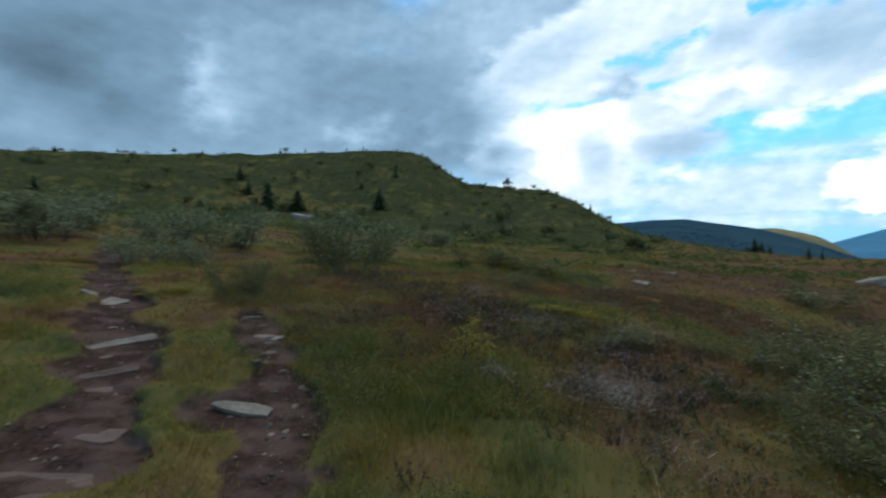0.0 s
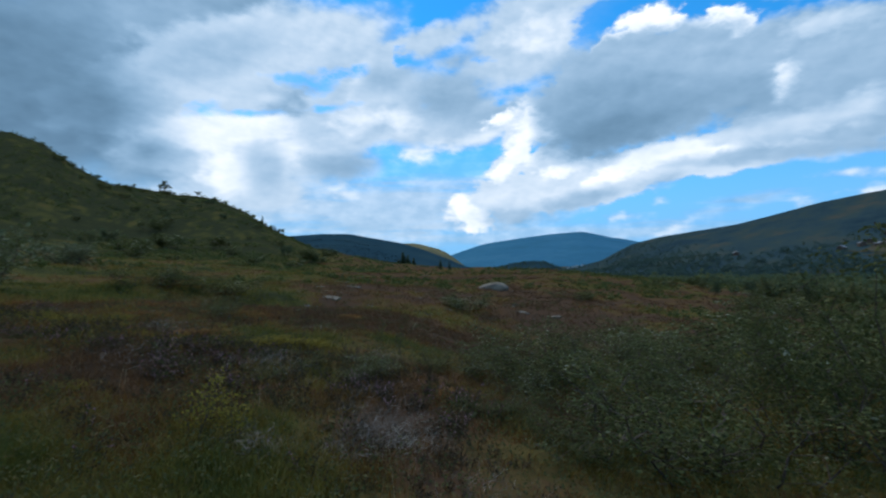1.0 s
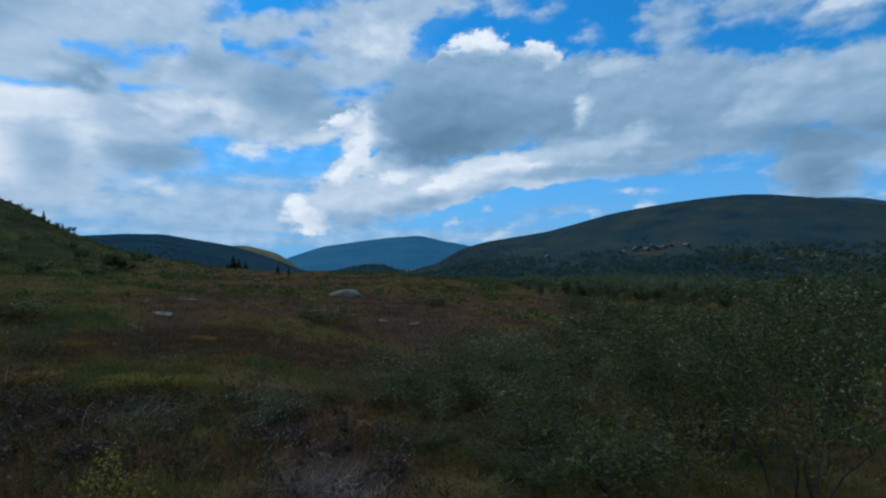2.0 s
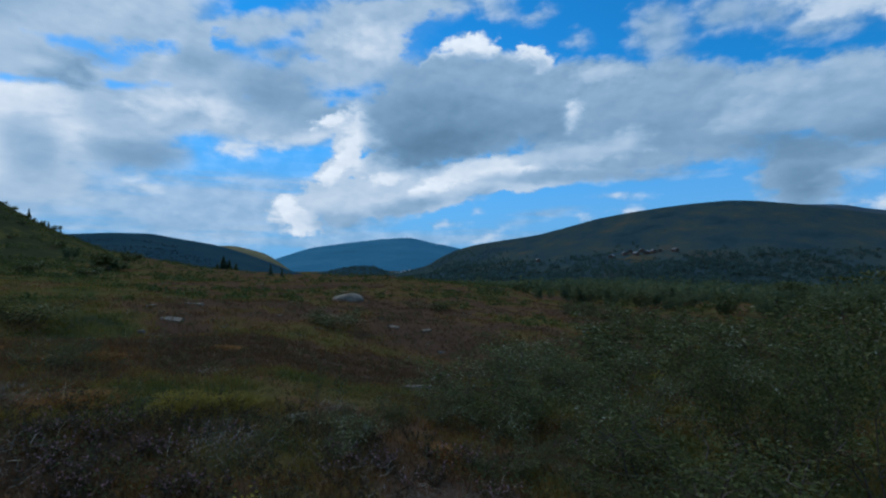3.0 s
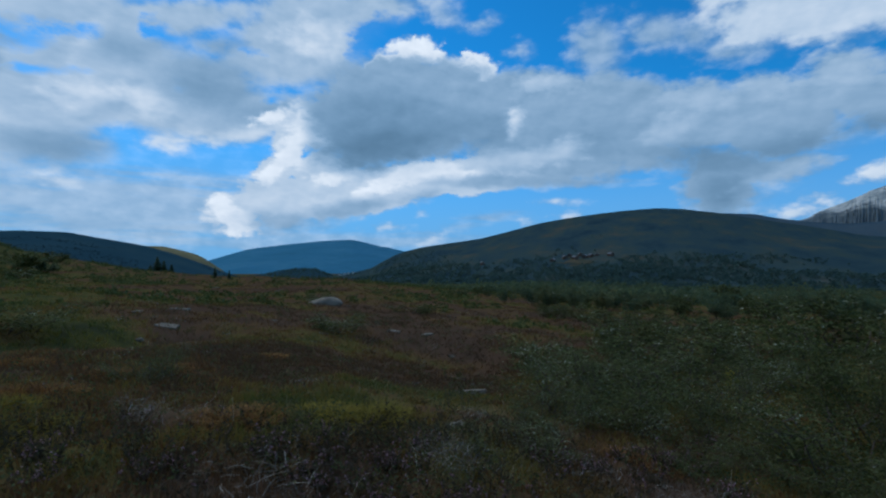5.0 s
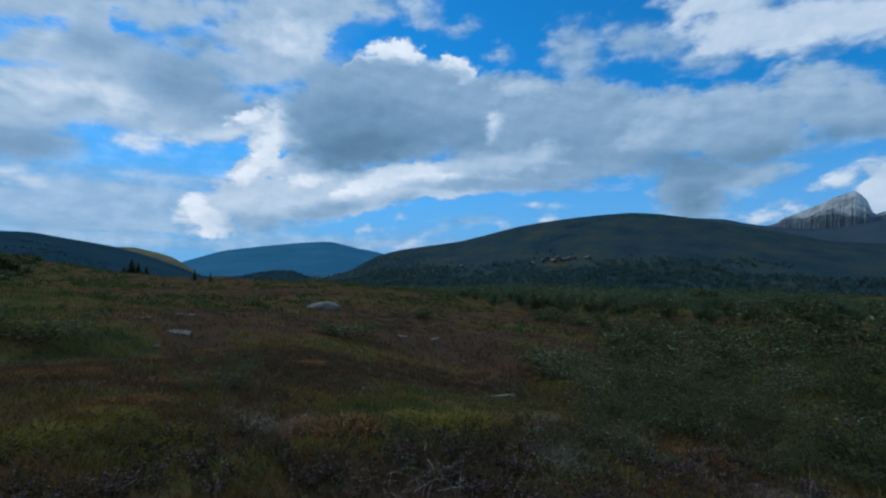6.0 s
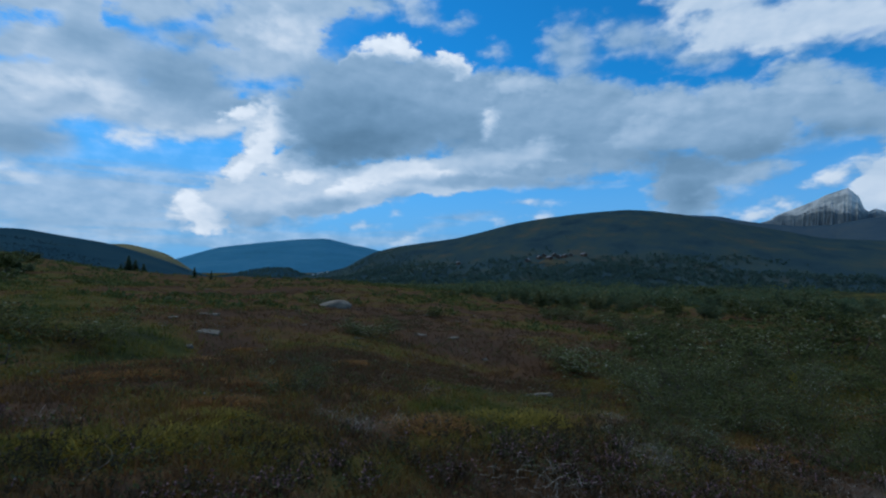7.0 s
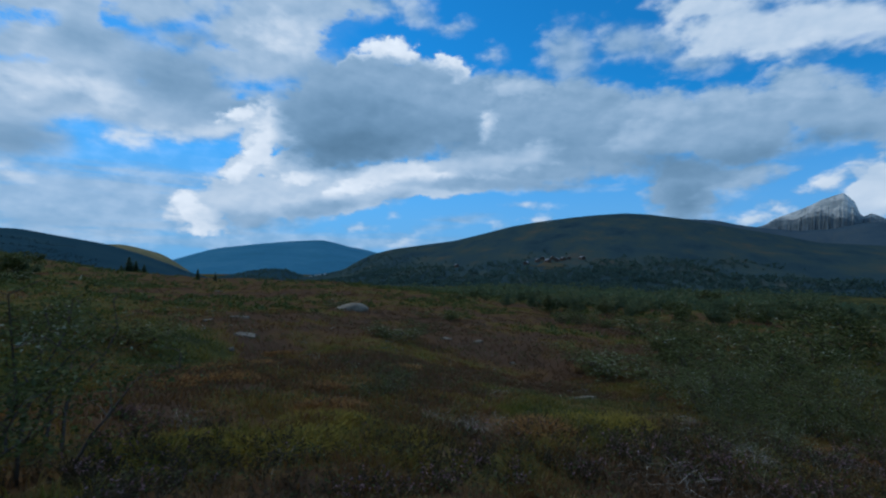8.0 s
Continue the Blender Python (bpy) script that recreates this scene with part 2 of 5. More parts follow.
puff(((98.8, 11.4, 6.8, 2.2, -10), (105.6, 12.0, 6.3, 1.7, 4), (99.9, 7.8, 3.4, 2.9, -12), (111.5, 12.7, 4.1, 1.4, 0),), 0.31, soft=1.0, rough=0.5, fine=0.5)
puff(((105.3, 9.5, 2.9, 0.5, 16), (103.6, 7.6, 2.0, 0.6, 7),), 0.58, soft=0.8, rough=0.5, fine=0.9, cover=0.8)
veil(((86.6, 9.8, 7.2, 0.7, -4), (74.4, 6.0, 4.9, 0.6, 4), (70.9, 4.9, 4.2, 0.7, 8),), 0.40, soft=0.7, rough=0.3, fine=0.5, cover=0.7, streak=1.0)
# pale cloud high on the right, and the scraps along the hills
veil(((87.3, 24.3, 4.0, 3.3, -17), (93.7, 24.8, 4.6, 2.4, -11), (97.3, 23.9, 3.5, 2.1, -15), (100.6, 21.7, 4.4, 1.2, -11),), 0.50, soft=0.7, rough=0.7, fine=0.8, cover=0.85)
veil(((105.8, 23.7, 8.6, 2.4, -17), (112.5, 22.6, 7.2, 2.5, -17), (102.2, 23.0, 4.0, 1.3, -13), (108.6, 21.0, 3.7, 0.8, -14), (114.9, 20.4, 2.4, 0.9, -23), (101.8, 26.7, 6.6, 1.5, -13),), 0.72, soft=0.5, rough=0.6, fine=0.6)
gap(((113.9, 20.7, 1.7, 0.3, 0), (114.8, 18.4, 2.4, 0.6, -16),), 0.6, soft=0.4, rough=0.4, fine=0.9)
veil(((67.6, 3.5, 1.9, 0.8, 11), (61.9, 4.8, 2.4, 0.5, 1), (66.2, 6.7, 0.8, 0.6, 1), (82.6, 7.6, 2.0, 0.4, -1), (84.1, 6.0, 1.6, 0.6, -1), (79.2, 5.3, 1.0, 0.6, -1), (50.4, 1.4, 2.4, 0.5, 1),), 0.74, soft=0.5, rough=0.5, fine=0.9, cover=0.85)
puff(((106.0, 5.4, 2.6, 0.7, 4), (107.9, 6.3, 1.1, 0.7, -6), (112.0, 8.6, 1.4, 0.8, 9), (110.6, 8.1, 0.7, 0.4, -9), (115.3, 7.6, 2.0, 2.5, 9), (114.2, 6.2, 1.5, 1.8, 9),), 0.80, soft=0.35, rough=0.4, fine=0.8)
puff(((115.0, 8.9, 1.5, 1.2, -18), (114.5, 5.4, 1.5, 1.1, -8), (104.0, 5.6, 1.5, 0.5, -3),), 0.58, soft=0.9, rough=0.4, fine=0.8, cover=0.8)

# lit sides and hollows, then the colour: blue-grey where a cloud is dark, near white where it is bright
lit = calc(sky_tree, "MAXIMUM", calc(sky_tree, "MULTIPLY_ADD", calc(sky_tree, "MULTIPLY", relief, bright[0]), 0.8, bright[0]), 0.05)
cloud_tint = blend(sky_tree, smooth_range(sky_tree, lit, 0.13, 1.02), (4.6, 9.4, 15.0, 1), (9.1, 9.9, 10.8, 1))
shade = WN.new("ShaderNodeVectorMath")
shade.operation = "SCALE"
wire(sky_tree, shade, in0=cloud_tint, Scale=lit)
sky_col = blend(sky_tree, shown[0], air, shade.outputs[0])
sky_light = wire(sky_tree, WN.new("ShaderNodeBackground"), Color=sky_col, Strength=0.1)
wire(sky_tree, WN.new("ShaderNodeOutputWorld"), Surface=sky_light.outputs[0])

sun_data = bpy.data.lights.new("sun", "SUN")
sun_data.energy, sun_data.angle, sun_data.color = 1.15, radians(14), (1.0, 0.90, 0.76)
sun = new("sun", sun_data)
sun.matrix_world = look((0, 0, 60), (-math.sin(radians(SUN_BEARING)) * 60, -math.cos(radians(SUN_BEARING)) * 60, 60 - 60 * math.tan(radians(SUN_HEIGHT))))

# ---- materials ----


def surface(name, stops, scale, fine, rough=0.9, bump=0.2, bump_scale=None, attribute="", island=0.0, own=0.0, through_light=0.0, vector_scale=(1, 1, 1), metal_sheen=0.0, gloss=0.0, spread=1.1):
    """A surface whose colours run through the stops by coarse and fine noise at real size, by island or object at random, or by a named field."""
    m = bpy.data.materials.new(name)
    m.use_nodes = True
    tree = m.node_tree
    tree.nodes.clear()
    geo = tree.nodes.new("ShaderNodeNewGeometry")
    at = wire(tree, tree.nodes.new("ShaderNodeMapping"), Vector=geo.outputs["Position"], Scale=vector_scale).outputs[0]
    coarse, small = grains(tree, at, scale, 4.0), grains(tree, at, fine, 5.0, 0.65)
    level = calc(tree, "MULTIPLY_ADD", calc(tree, "SUBTRACT", coarse.outputs[0], 0.5), spread, 0.5)
    if attribute:
        field = tree.nodes.new("ShaderNodeAttribute")
        field.attribute_name = attribute
        level = calc(tree, "MULTIPLY_ADD", calc(tree, "SUBTRACT", coarse.outputs[0], 0.5), 0.5, field.outputs["Fac"])
    level = calc(tree, "MULTIPLY_ADD", calc(tree, "SUBTRACT", small.outputs[0], 0.5), 0.6, level)
    if island:
        level = calc(tree, "MULTIPLY_ADD", calc(tree, "SUBTRACT", geo.outputs["Random Per Island"], 0.5), island, level)
    if own:
        level = calc(tree, "MULTIPLY_ADD", calc(tree, "SUBTRACT", tree.nodes.new("ShaderNodeObjectInfo").outputs["Random"], 0.5), own, level)
    ramp = tree.nodes.new("ShaderNodeValToRGB")
    wire(tree, ramp, in0=level)
    for n, (where, colour) in enumerate(stops):
        e = ramp.color_ramp.elements[n] if n < 2 else ramp.color_ramp.elements.new(where)
        e.position, e.color = where, (*colour, 1)
    relief = grains(tree, at, bump_scale or fine, 6.0, 0.65)
    nrm = wire(tree, tree.nodes.new("ShaderNodeBump"), Strength=bump, Distance=0.02 if not bump_scale else 0.25 / bump_scale, Height=relief.outputs[0]).outputs[0]
    out = tree.nodes.new("ShaderNodeOutputMaterial")
    if through_light:
        d = wire(tree, tree.nodes.new("ShaderNodeBsdfDiffuse"), Color=ramp.outputs[0])
        s = wire(tree, tree.nodes.new("ShaderNodeBsdfTranslucent"), Color=ramp.outputs[0])
        x = wire(tree, tree.nodes.new("ShaderNodeMixShader"), in0=through_light, in1=d.outputs[0], in2=s.outputs[0])
        g = wire(tree, tree.nodes.new("ShaderNodeBsdfGlossy"), Color=(1, 1, 1, 1), Roughness=rough)
        shine = wire(tree, tree.nodes.new("ShaderNodeMixShader"), in0=0.012 + metal_sheen, in1=x.outputs[0], in2=g.outputs[0])
        wire(tree, out, Surface=shine.outputs[0])
    else:
        b = wire(tree, tree.nodes.new("ShaderNodeBsdfPrincipled"), Base_Color=ramp.outputs[0], Roughness=rough, Normal=nrm)
        b.inputs["Specular IOR Level"].default_value = gloss
        wire(tree, out, Surface=b.outputs[0])
    return m


TURF = ((0.0, (0.038, 0.044, 0.023)), (0.28, (0.076, 0.076, 0.026)), (0.55, (0.108, 0.082, 0.031)), (0.80, (0.106, 0.063, 0.033)), (1.0, (0.084, 0.053, 0.035)))
BLADE = ((0.0, (0.080, 0.100, 0.022)), (0.26, (0.155, 0.148, 0.029)), (0.50, (0.220, 0.160, 0.038)), (0.74, (0.180, 0.094, 0.034)), (1.0, (0.116, 0.069, 0.036)))


def turf_material():
    """Peat and moss under the plants, with trodden earth along the ruts."""
    m = surface("turf", TURF, 0.5, 9.0, 0.95, 0.6, 14.0, attribute="tone")
    tree = m.node_tree
    b = next(n for n in tree.nodes if n.type == "BSDF_PRINCIPLED")
    grown = b.inputs["Base Color"].links[0].from_socket
    field = tree.nodes.new("ShaderNodeAttribute")
    field.attribute_name = "worn"
    geo = tree.nodes.new("ShaderNodeNewGeometry").outputs["Position"]
    a, c = grains(tree, geo, 3.0, 5.0), grains(tree, geo, 28.0, 5.0, 0.7)
    earth = blend(tree, smooth_range(tree, c.outputs[0], 0.3, 0.75), (0.022, 0.014, 0.011, 1), (0.064, 0.042, 0.033, 1))
    earth = blend(tree, smooth_range(tree, a.outputs[0], 0.42, 0.62), earth, (0.080, 0.054, 0.043, 1))
    mask = smooth_range(tree, calc(tree, "MULTIPLY_ADD", calc(tree, "SUBTRACT", c.outputs[0], 0.5), 0.6, field.outputs["Fac"]), 0.3, 0.65)
    wire(tree, b, Base_Color=blend(tree, mask, grown, earth))
    return m


M_TURF = turf_material()
M_GRASS = surface("grass_blades", BLADE, 0.6, 5.0, 0.6, attribute="tone", island=0.35, through_light=0.3)
M_HEATHER = surface("heather_twigs", ((0.0, (0.034, 0.028, 0.015)), (0.45, (0.062, 0.050, 0.024)), (1.0, (0.11, 0.074, 0.048))), 0.8, 8.0, 0.8, island=0.6, through_light=0.15)
M_BLOOM = surface("heather_bloom", ((0.0, (0.130, 0.070, 0.076)), (0.6, (0.26, 0.145, 0.152)), (1.0, (0.42, 0.27, 0.27))), 2.0, 20.0, 0.7, island=0.8, through_light=0.3)
M_LICHEN = surface("bleached_twigs", ((0.0, (0.075, 0.062, 0.047)), (0.6, (0.17, 0.148, 0.118)), (1.0, (0.42, 0.375, 0.31))), 2.0, 20.0, 0.8, island=0.8, through_light=0.1)
M_WILLOW = surface("willow_leaves", ((0.0, (0.047, 0.060, 0.019)), (0.55, (0.094, 0.110, 0.032)), (0.92, (0.140, 0.153, 0.056)), (1.0, (0.32, 0.33, 0.23))), 0.9, 6.0, 0.5, island=0.95, own=0.15, through_light=0.28, metal_sheen=0.0)
M_DOWNY = surface("downy_leaves", ((0.0, (0.080, 0.100, 0.045)), (0.6, (0.150, 0.175, 0.090)), (1.0, (0.27, 0.29, 0.18))), 0.9, 6.0, 0.5, island=0.7, own=0.2, through_light=0.3)
M_BIRCH = surface("birch_leaves", ((0.0, (0.038, 0.062, 0.018)), (0.5, (0.074, 0.100, 0.028)), (1.0, (0.130, 0.128, 0.036))), 0.7, 5.0, 0.5, island=0.6, own=0.4, through_light=0.3)
M_STRAW = surface("dead_straw", ((0.0, (0.16, 0.12, 0.06)), (0.6, (0.33, 0.27, 0.15)), (1.0, (0.50, 0.44, 0.29))), 2.0, 20.0, 0.7, island=0.9, through_light=0.15)
M_GOLDMOSS = surface("yellow_green_tussock", ((0.0, (0.098, 0.084, 0.020)), (0.5, (0.225, 0.178, 0.025)), (1.0, (0.33, 0.245, 0.036))), 3.0, 14.0, 0.7, island=0.7, own=0.3, through_light=0.25)
M_RUSTMOSS = surface("rust_tussock", ((0.0, (0.120, 0.060, 0.022)), (0.5, (0.250, 0.120, 0.036)), (1.0, (0.38, 0.20, 0.06))), 3.0, 14.0, 0.7, island=0.7, own=0.3, through_light=0.25)
M_FARBIRCH = surface("mountain_birch_leaves", ((0.0, (0.062, 0.096, 0.054)), (0.5, (0.104, 0.140, 0.066)), (1.0, (0.19, 0.19, 0.080))), 0.7, 5.0, 0.5, island=0.3, own=0.5, through_light=0.55)
M_BERRY = surface("bilberry_leaves", ((0.0, (0.060, 0.078, 0.026)), (0.5, (0.100, 0.110, 0.036)), (1.0, (0.17, 0.125, 0.05))), 0.9, 5.0, 0.5, island=0.8, through_light=0.25)
M_YELLOW = surface("yellowing_leaves", ((0.0, (0.150, 0.150, 0.022)), (0.5, (0.300, 0.250, 0.034)), (1.0, (0.46, 0.35, 0.06))), 2.0, 14.0, 0.5, island=0.7, through_light=0.3)
M_NEEDLES = surface("conifer_needles", ((0.0, (0.044, 0.068, 0.036)), (0.6, (0.074, 0.106, 0.054)), (1.0, (0.100, 0.120, 0.060))), 0.6, 5.0, 0.6, island=0.6, own=0.2, through_light=0.40)
M_BARK = surface("bark", ((0.0, (0.045, 0.035, 0.028)), (0.6, (0.110, 0.090, 0.075)), (1.0, (0.24, 0.22, 0.20))), 6.0, 60.0, 0.9, 0.5, vector_scale=(1, 1, 0.25))
M_STONE = surface("grey_stone", ((0.0, (0.055, 0.050, 0.042)), (0.35, (0.150, 0.128, 0.098)), (0.7, (0.26, 0.222, 0.168)), (1.0, (0.42, 0.365, 0.285))), 2.2, 24.0, 0.85, 0.7, own=0.25, gloss=0.2)
M_PALEROCK = surface("pale_rock", ((0.0, (0.13, 0.105, 0.09)), (0.4, (0.25, 0.21, 0.19)), (1.0, (0.44, 0.38, 0.34))), 0.8, 6.0, 0.85, 0.6, gloss=0.2)
M_SLAB = surface("trail_stone", ((0.0, (0.060, 0.045, 0.033)), (0.45, (0.135, 0.104, 0.076)), (1.0, (0.27, 0.222, 0.168))), 3.0, 34.0, 0.8, 0.6, own=0.2, gloss=0.2)
M_EARTHSTONE = surface("earth_stained_stone", ((0.0, (0.060, 0.042, 0.031)), (0.5, (0.105, 0.073, 0.055)), (1.0, (0.17, 0.126, 0.098))), 3.0, 34.0, 0.85, 0.6, own=0.2, gloss=0.2)
M_SCREE = surface("trail_pebbles", ((0.0, (0.060, 0.043, 0.033)), (0.6, (0.110, 0.080, 0.058)), (1.0, (0.26, 0.205, 0.15))), 6.0, 60.0, 0.85, 0.5, island=0.9, gloss=0.2)
# woodland green turned towards blue, standing in for haze over the valley
M_HAZED_WOODS = surface("far_woods", ((0.0, (0.044, 0.086, 0.082)), (0.5, (0.056, 0.104, 0.088)), (1.0, (0.086, 0.118, 0.078))), 0.012, 0.15, 0.9, island=0.15, through_light=0.55)
# dark moor colours with the bluish haze of distance painted into them
M_HILL = surface("hazed_moor_hillside", ((0.0, (0.022, 0.048, 0.062)), (0.40, (0.036, 0.067, 0.075)), (0.66, (0.048, 0.075, 0.070)), (1.0, (0.092, 0.086, 0.066))), 0.022, 0.13, 0.95, 0.8, 0.08, vector_scale=(0.28, 1, 2), spread=2.0)
# the blue of distance haze is mixed into this hillside and its woods
M_NORTH = surface("hazed_valley_hillside", ((0.0, (0.018, 0.050, 0.068)), (0.5, (0.026, 0.064, 0.082)), (1.0, (0.038, 0.076, 0.084))), 0.008, 0.04, 0.95, 0.6, 0.03, spread=1.4)
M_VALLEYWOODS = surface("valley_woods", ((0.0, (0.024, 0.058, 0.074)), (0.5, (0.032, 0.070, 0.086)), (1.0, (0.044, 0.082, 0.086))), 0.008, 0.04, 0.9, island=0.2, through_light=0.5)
# a sunlit patch on the slope, put into the base colour as gold
M_SUNPATCH = surface("painted_sunlit_slope", ((0.0, (0.07, 0.085, 0.065)), (0.5, (0.17, 0.155, 0.085)), (1.0, (0.31, 0.255, 0.13))), 0.01, 0.08, 0.95, 0.5, 0.03)
M_MEADOW = surface("mown_meadow", ((0.0, (0.050, 0.066, 0.046)), (0.5, (0.078, 0.076, 0.050)), (1.0, (0.125, 0.096, 0.062))), 0.06, 0.4, 0.95, 0.4, 0.3, spread=2.0)
# distance haze is painted in as this blue; the air itself is clear
M_HAZE_BLUE = surface("hazed_far_mountain", ((0.0, (0.034, 0.135, 0.205)), (0.5, (0.050, 0.185, 0.28)), (1.0, (0.085, 0.23, 0.32))), 0.0025, 0.02, 1.0, 0.4, 0.01, vector_scale=(1, 1, 3))
# this ridge's blue-grey base colour includes the haze of distance
M_HAZE_RIDGE = surface("hazed_far_ridge", ((0.0, (0.032, 0.058, 0.080)), (0.5, (0.055, 0.090, 0.115)), (1.0, (0.095, 0.115, 0.115))), 0.003, 0.03, 1.0, 0.5, 0.02)
M_CRAG = surface("bare_crag", ((0.0, (0.19, 0.23, 0.25)), (0.38, (0.31, 0.35, 0.34)), (0.55, (0.50, 0.52, 0.49)), (1.0, (0.68, 0.69, 0.65))), 0.010, 0.06, 0.95, 0.9, 0.03, vector_scale=(1, 1, 0.12), gloss=0.2, spread=1.8)


def darken_low_crag(m):
    """Scree and thin turf below the bare rock, by height above the valley."""
    tree = m.node_tree
    b = next(n for n in tree.nodes if n.type == "BSDF_PRINCIPLED")
    rock = b.inputs["Base Color"].links[0].from_socket
    place = tree.nodes.new("ShaderNodeNewGeometry").outputs["Position"]
    z = wire(tree, tree.nodes.new("ShaderNodeSeparateXYZ"), in0=place).outputs[2]
    n = grains(tree, place, 0.012, 5.0, 0.6).outputs[0]
    level = calc(tree, "MULTIPLY_ADD", calc(tree, "SUBTRACT", n, 0.5), 260.0, z)
    turf = blend(tree, n, (0.050, 0.085, 0.110, 1), (0.130, 0.160, 0.165, 1))
    wire(tree, b, Base_Color=blend(tree, smooth_range(tree, level, 330.0, 440.0), turf, rock))


darken_low_crag(M_CRAG)
M_CABIN = surface("cabin_timber", ((0.0, (0.05, 0.035, 0.028)), (0.5, (0.12, 0.085, 0.065)), (1.0, (0.2, 0.16, 0.13))), 0.5, 4.0, 0.8, 0.2)
M_ROOF = surface("cabin_roofing", ((0.0, (0.14, 0.15, 0.16)), (1.0, (0.34, 0.35, 0.36))), 0.5, 4.0, 0.6, 0.2, own=0.6)
M_WHITE = surface("white_boards", ((0.0, (0.62, 0.62, 0.6)), (1.0, (0.82, 0.82, 0.8))), 0.5, 4.0, 0.7, 0.1)
M_PANE = surface("dark_panes", ((0.0, (0.02, 0.025, 0.03)), (1.0, (0.05, 0.055, 0.06))), 1.0, 6.0, 0.15, 0.0, gloss=0.2)
# ---- the lie of the land ----
def lattice(ix, iy, seed):
    n = (ix.astype(np.int64) * 374761393 + iy.astype(np.int64) * 668265263 + seed * 974634777) & 0xFFFFFFFF
    n = ((n ^ (n >> 13)) * 1274126177) & 0xFFFFFFFF
    return ((n ^ (n >> 16)) & 0xFFFF) / 65535.0


def value_noise(x, y, seed):
    fx, fy = np.floor(x), np.floor(y)
    u, v = x - fx, y - fy
    u, v = u * u * (3 - 2 * u), v * v * (3 - 2 * v)
    a, b = lattice(fx, fy, seed), lattice(fx + 1, fy, seed)
    c, d = lattice(fx, fy + 1, seed), lattice(fx + 1, fy + 1, seed)
    return (a + (b - a) * u) * (1 - v) + (c + (d - c) * u) * v


def fbm(x, y, seed, octaves=4):
    """Layered noise about zero, within about -1 to 1."""
    total, gain = np.zeros_like(x, dtype=float), 0.5
    for n in range(octaves):
        total += gain * (2 * value_noise(x * 2**n + 17.3 * n, y * 2**n - 9.1 * n, seed + n) - 1)
        gain *= 0.5
    return total


def ease(a, b, v):
    u = np.clip((v - a) / (b - a), 0, 1)
    return u * u * (3 - 2 * u)


# The crest that closes the view round the heath: bearing (clockwise from +y), distance, angle of elevation.
CREST_BEARING = (-180, -120, -60, -41.3, -26.6, -16.6, -7.6, -1.8, 0.4, 2.2, 5.6, 10.4, 14.6, 17.9, 20.5, 22.9, 25.8, 35.8, 44.5, 55.8, 66.5, 80, 99, 116, 140, 180)
CREST_FAR = (200, 215, 230, 230, 235, 240, 240, 240, 238, 236, 232, 230, 225, 220, 212, 200, 185, 140, 105, 75, 52, 42, 36, 34, 60, 200)
CREST_ANGLE = (3, 6, 8, 9, 10.3, 11.2, 11.9, 11.9, 11.2, 9.8, 8.0, 7.4, 7.1, 5.95, 4.2, 3.0, 1.5, -0.6, -1.5, -2.1, -3.9, -5.9, -7.2, -7.4, -6, 3)
RUTS = (
    (((-0.9, -2.0), (-1.45, 0.5), (-2.0, 2.4), (-2.6, 3.7), (-3.3, 5.1), (-4.1, 6.3), (-5.1, 7.7), (-6.5, 9.7), (-8.3, 12.3), (-10.6, 16)), 0.34),
    (((-0.55, 0.6), (-0.8, 2.0), (-0.98, 3.0), (-1.25, 3.9), (-1.5, 4.6), (-2.0, 5.6), (-2.5, 6.6)), 0.26),
)


def rut_distance(x, y):
    """How far a place lies from the nearest trodden rut, in rut half-widths."""
    best = np.full(np.shape(x), 1e9)
    for line, half in RUTS:
        for (ax, ay), (bx, by) in zip(line, line[1:]):
            dx, dy = bx - ax, by - ay
            u = np.clip(((x - ax) * dx + (y - ay) * dy) / (dx * dx + dy * dy), 0, 1)
            best = np.minimum(best, np.hypot(x - ax - u * dx, y - ay - u * dy) / half)
    return best


def bare(x, y):
    """Bare trodden earth, 0 to 1."""
    trodden = 1 - ease(0.75, 1.25, rut_distance(x, y) + 1.25 * fbm(x * 2.2, y * 2.2, 71, 4))
    return np.maximum(trodden, 1 - ease(0.26, 0.46, np.hypot(x + 1.48, y - 3.52)))


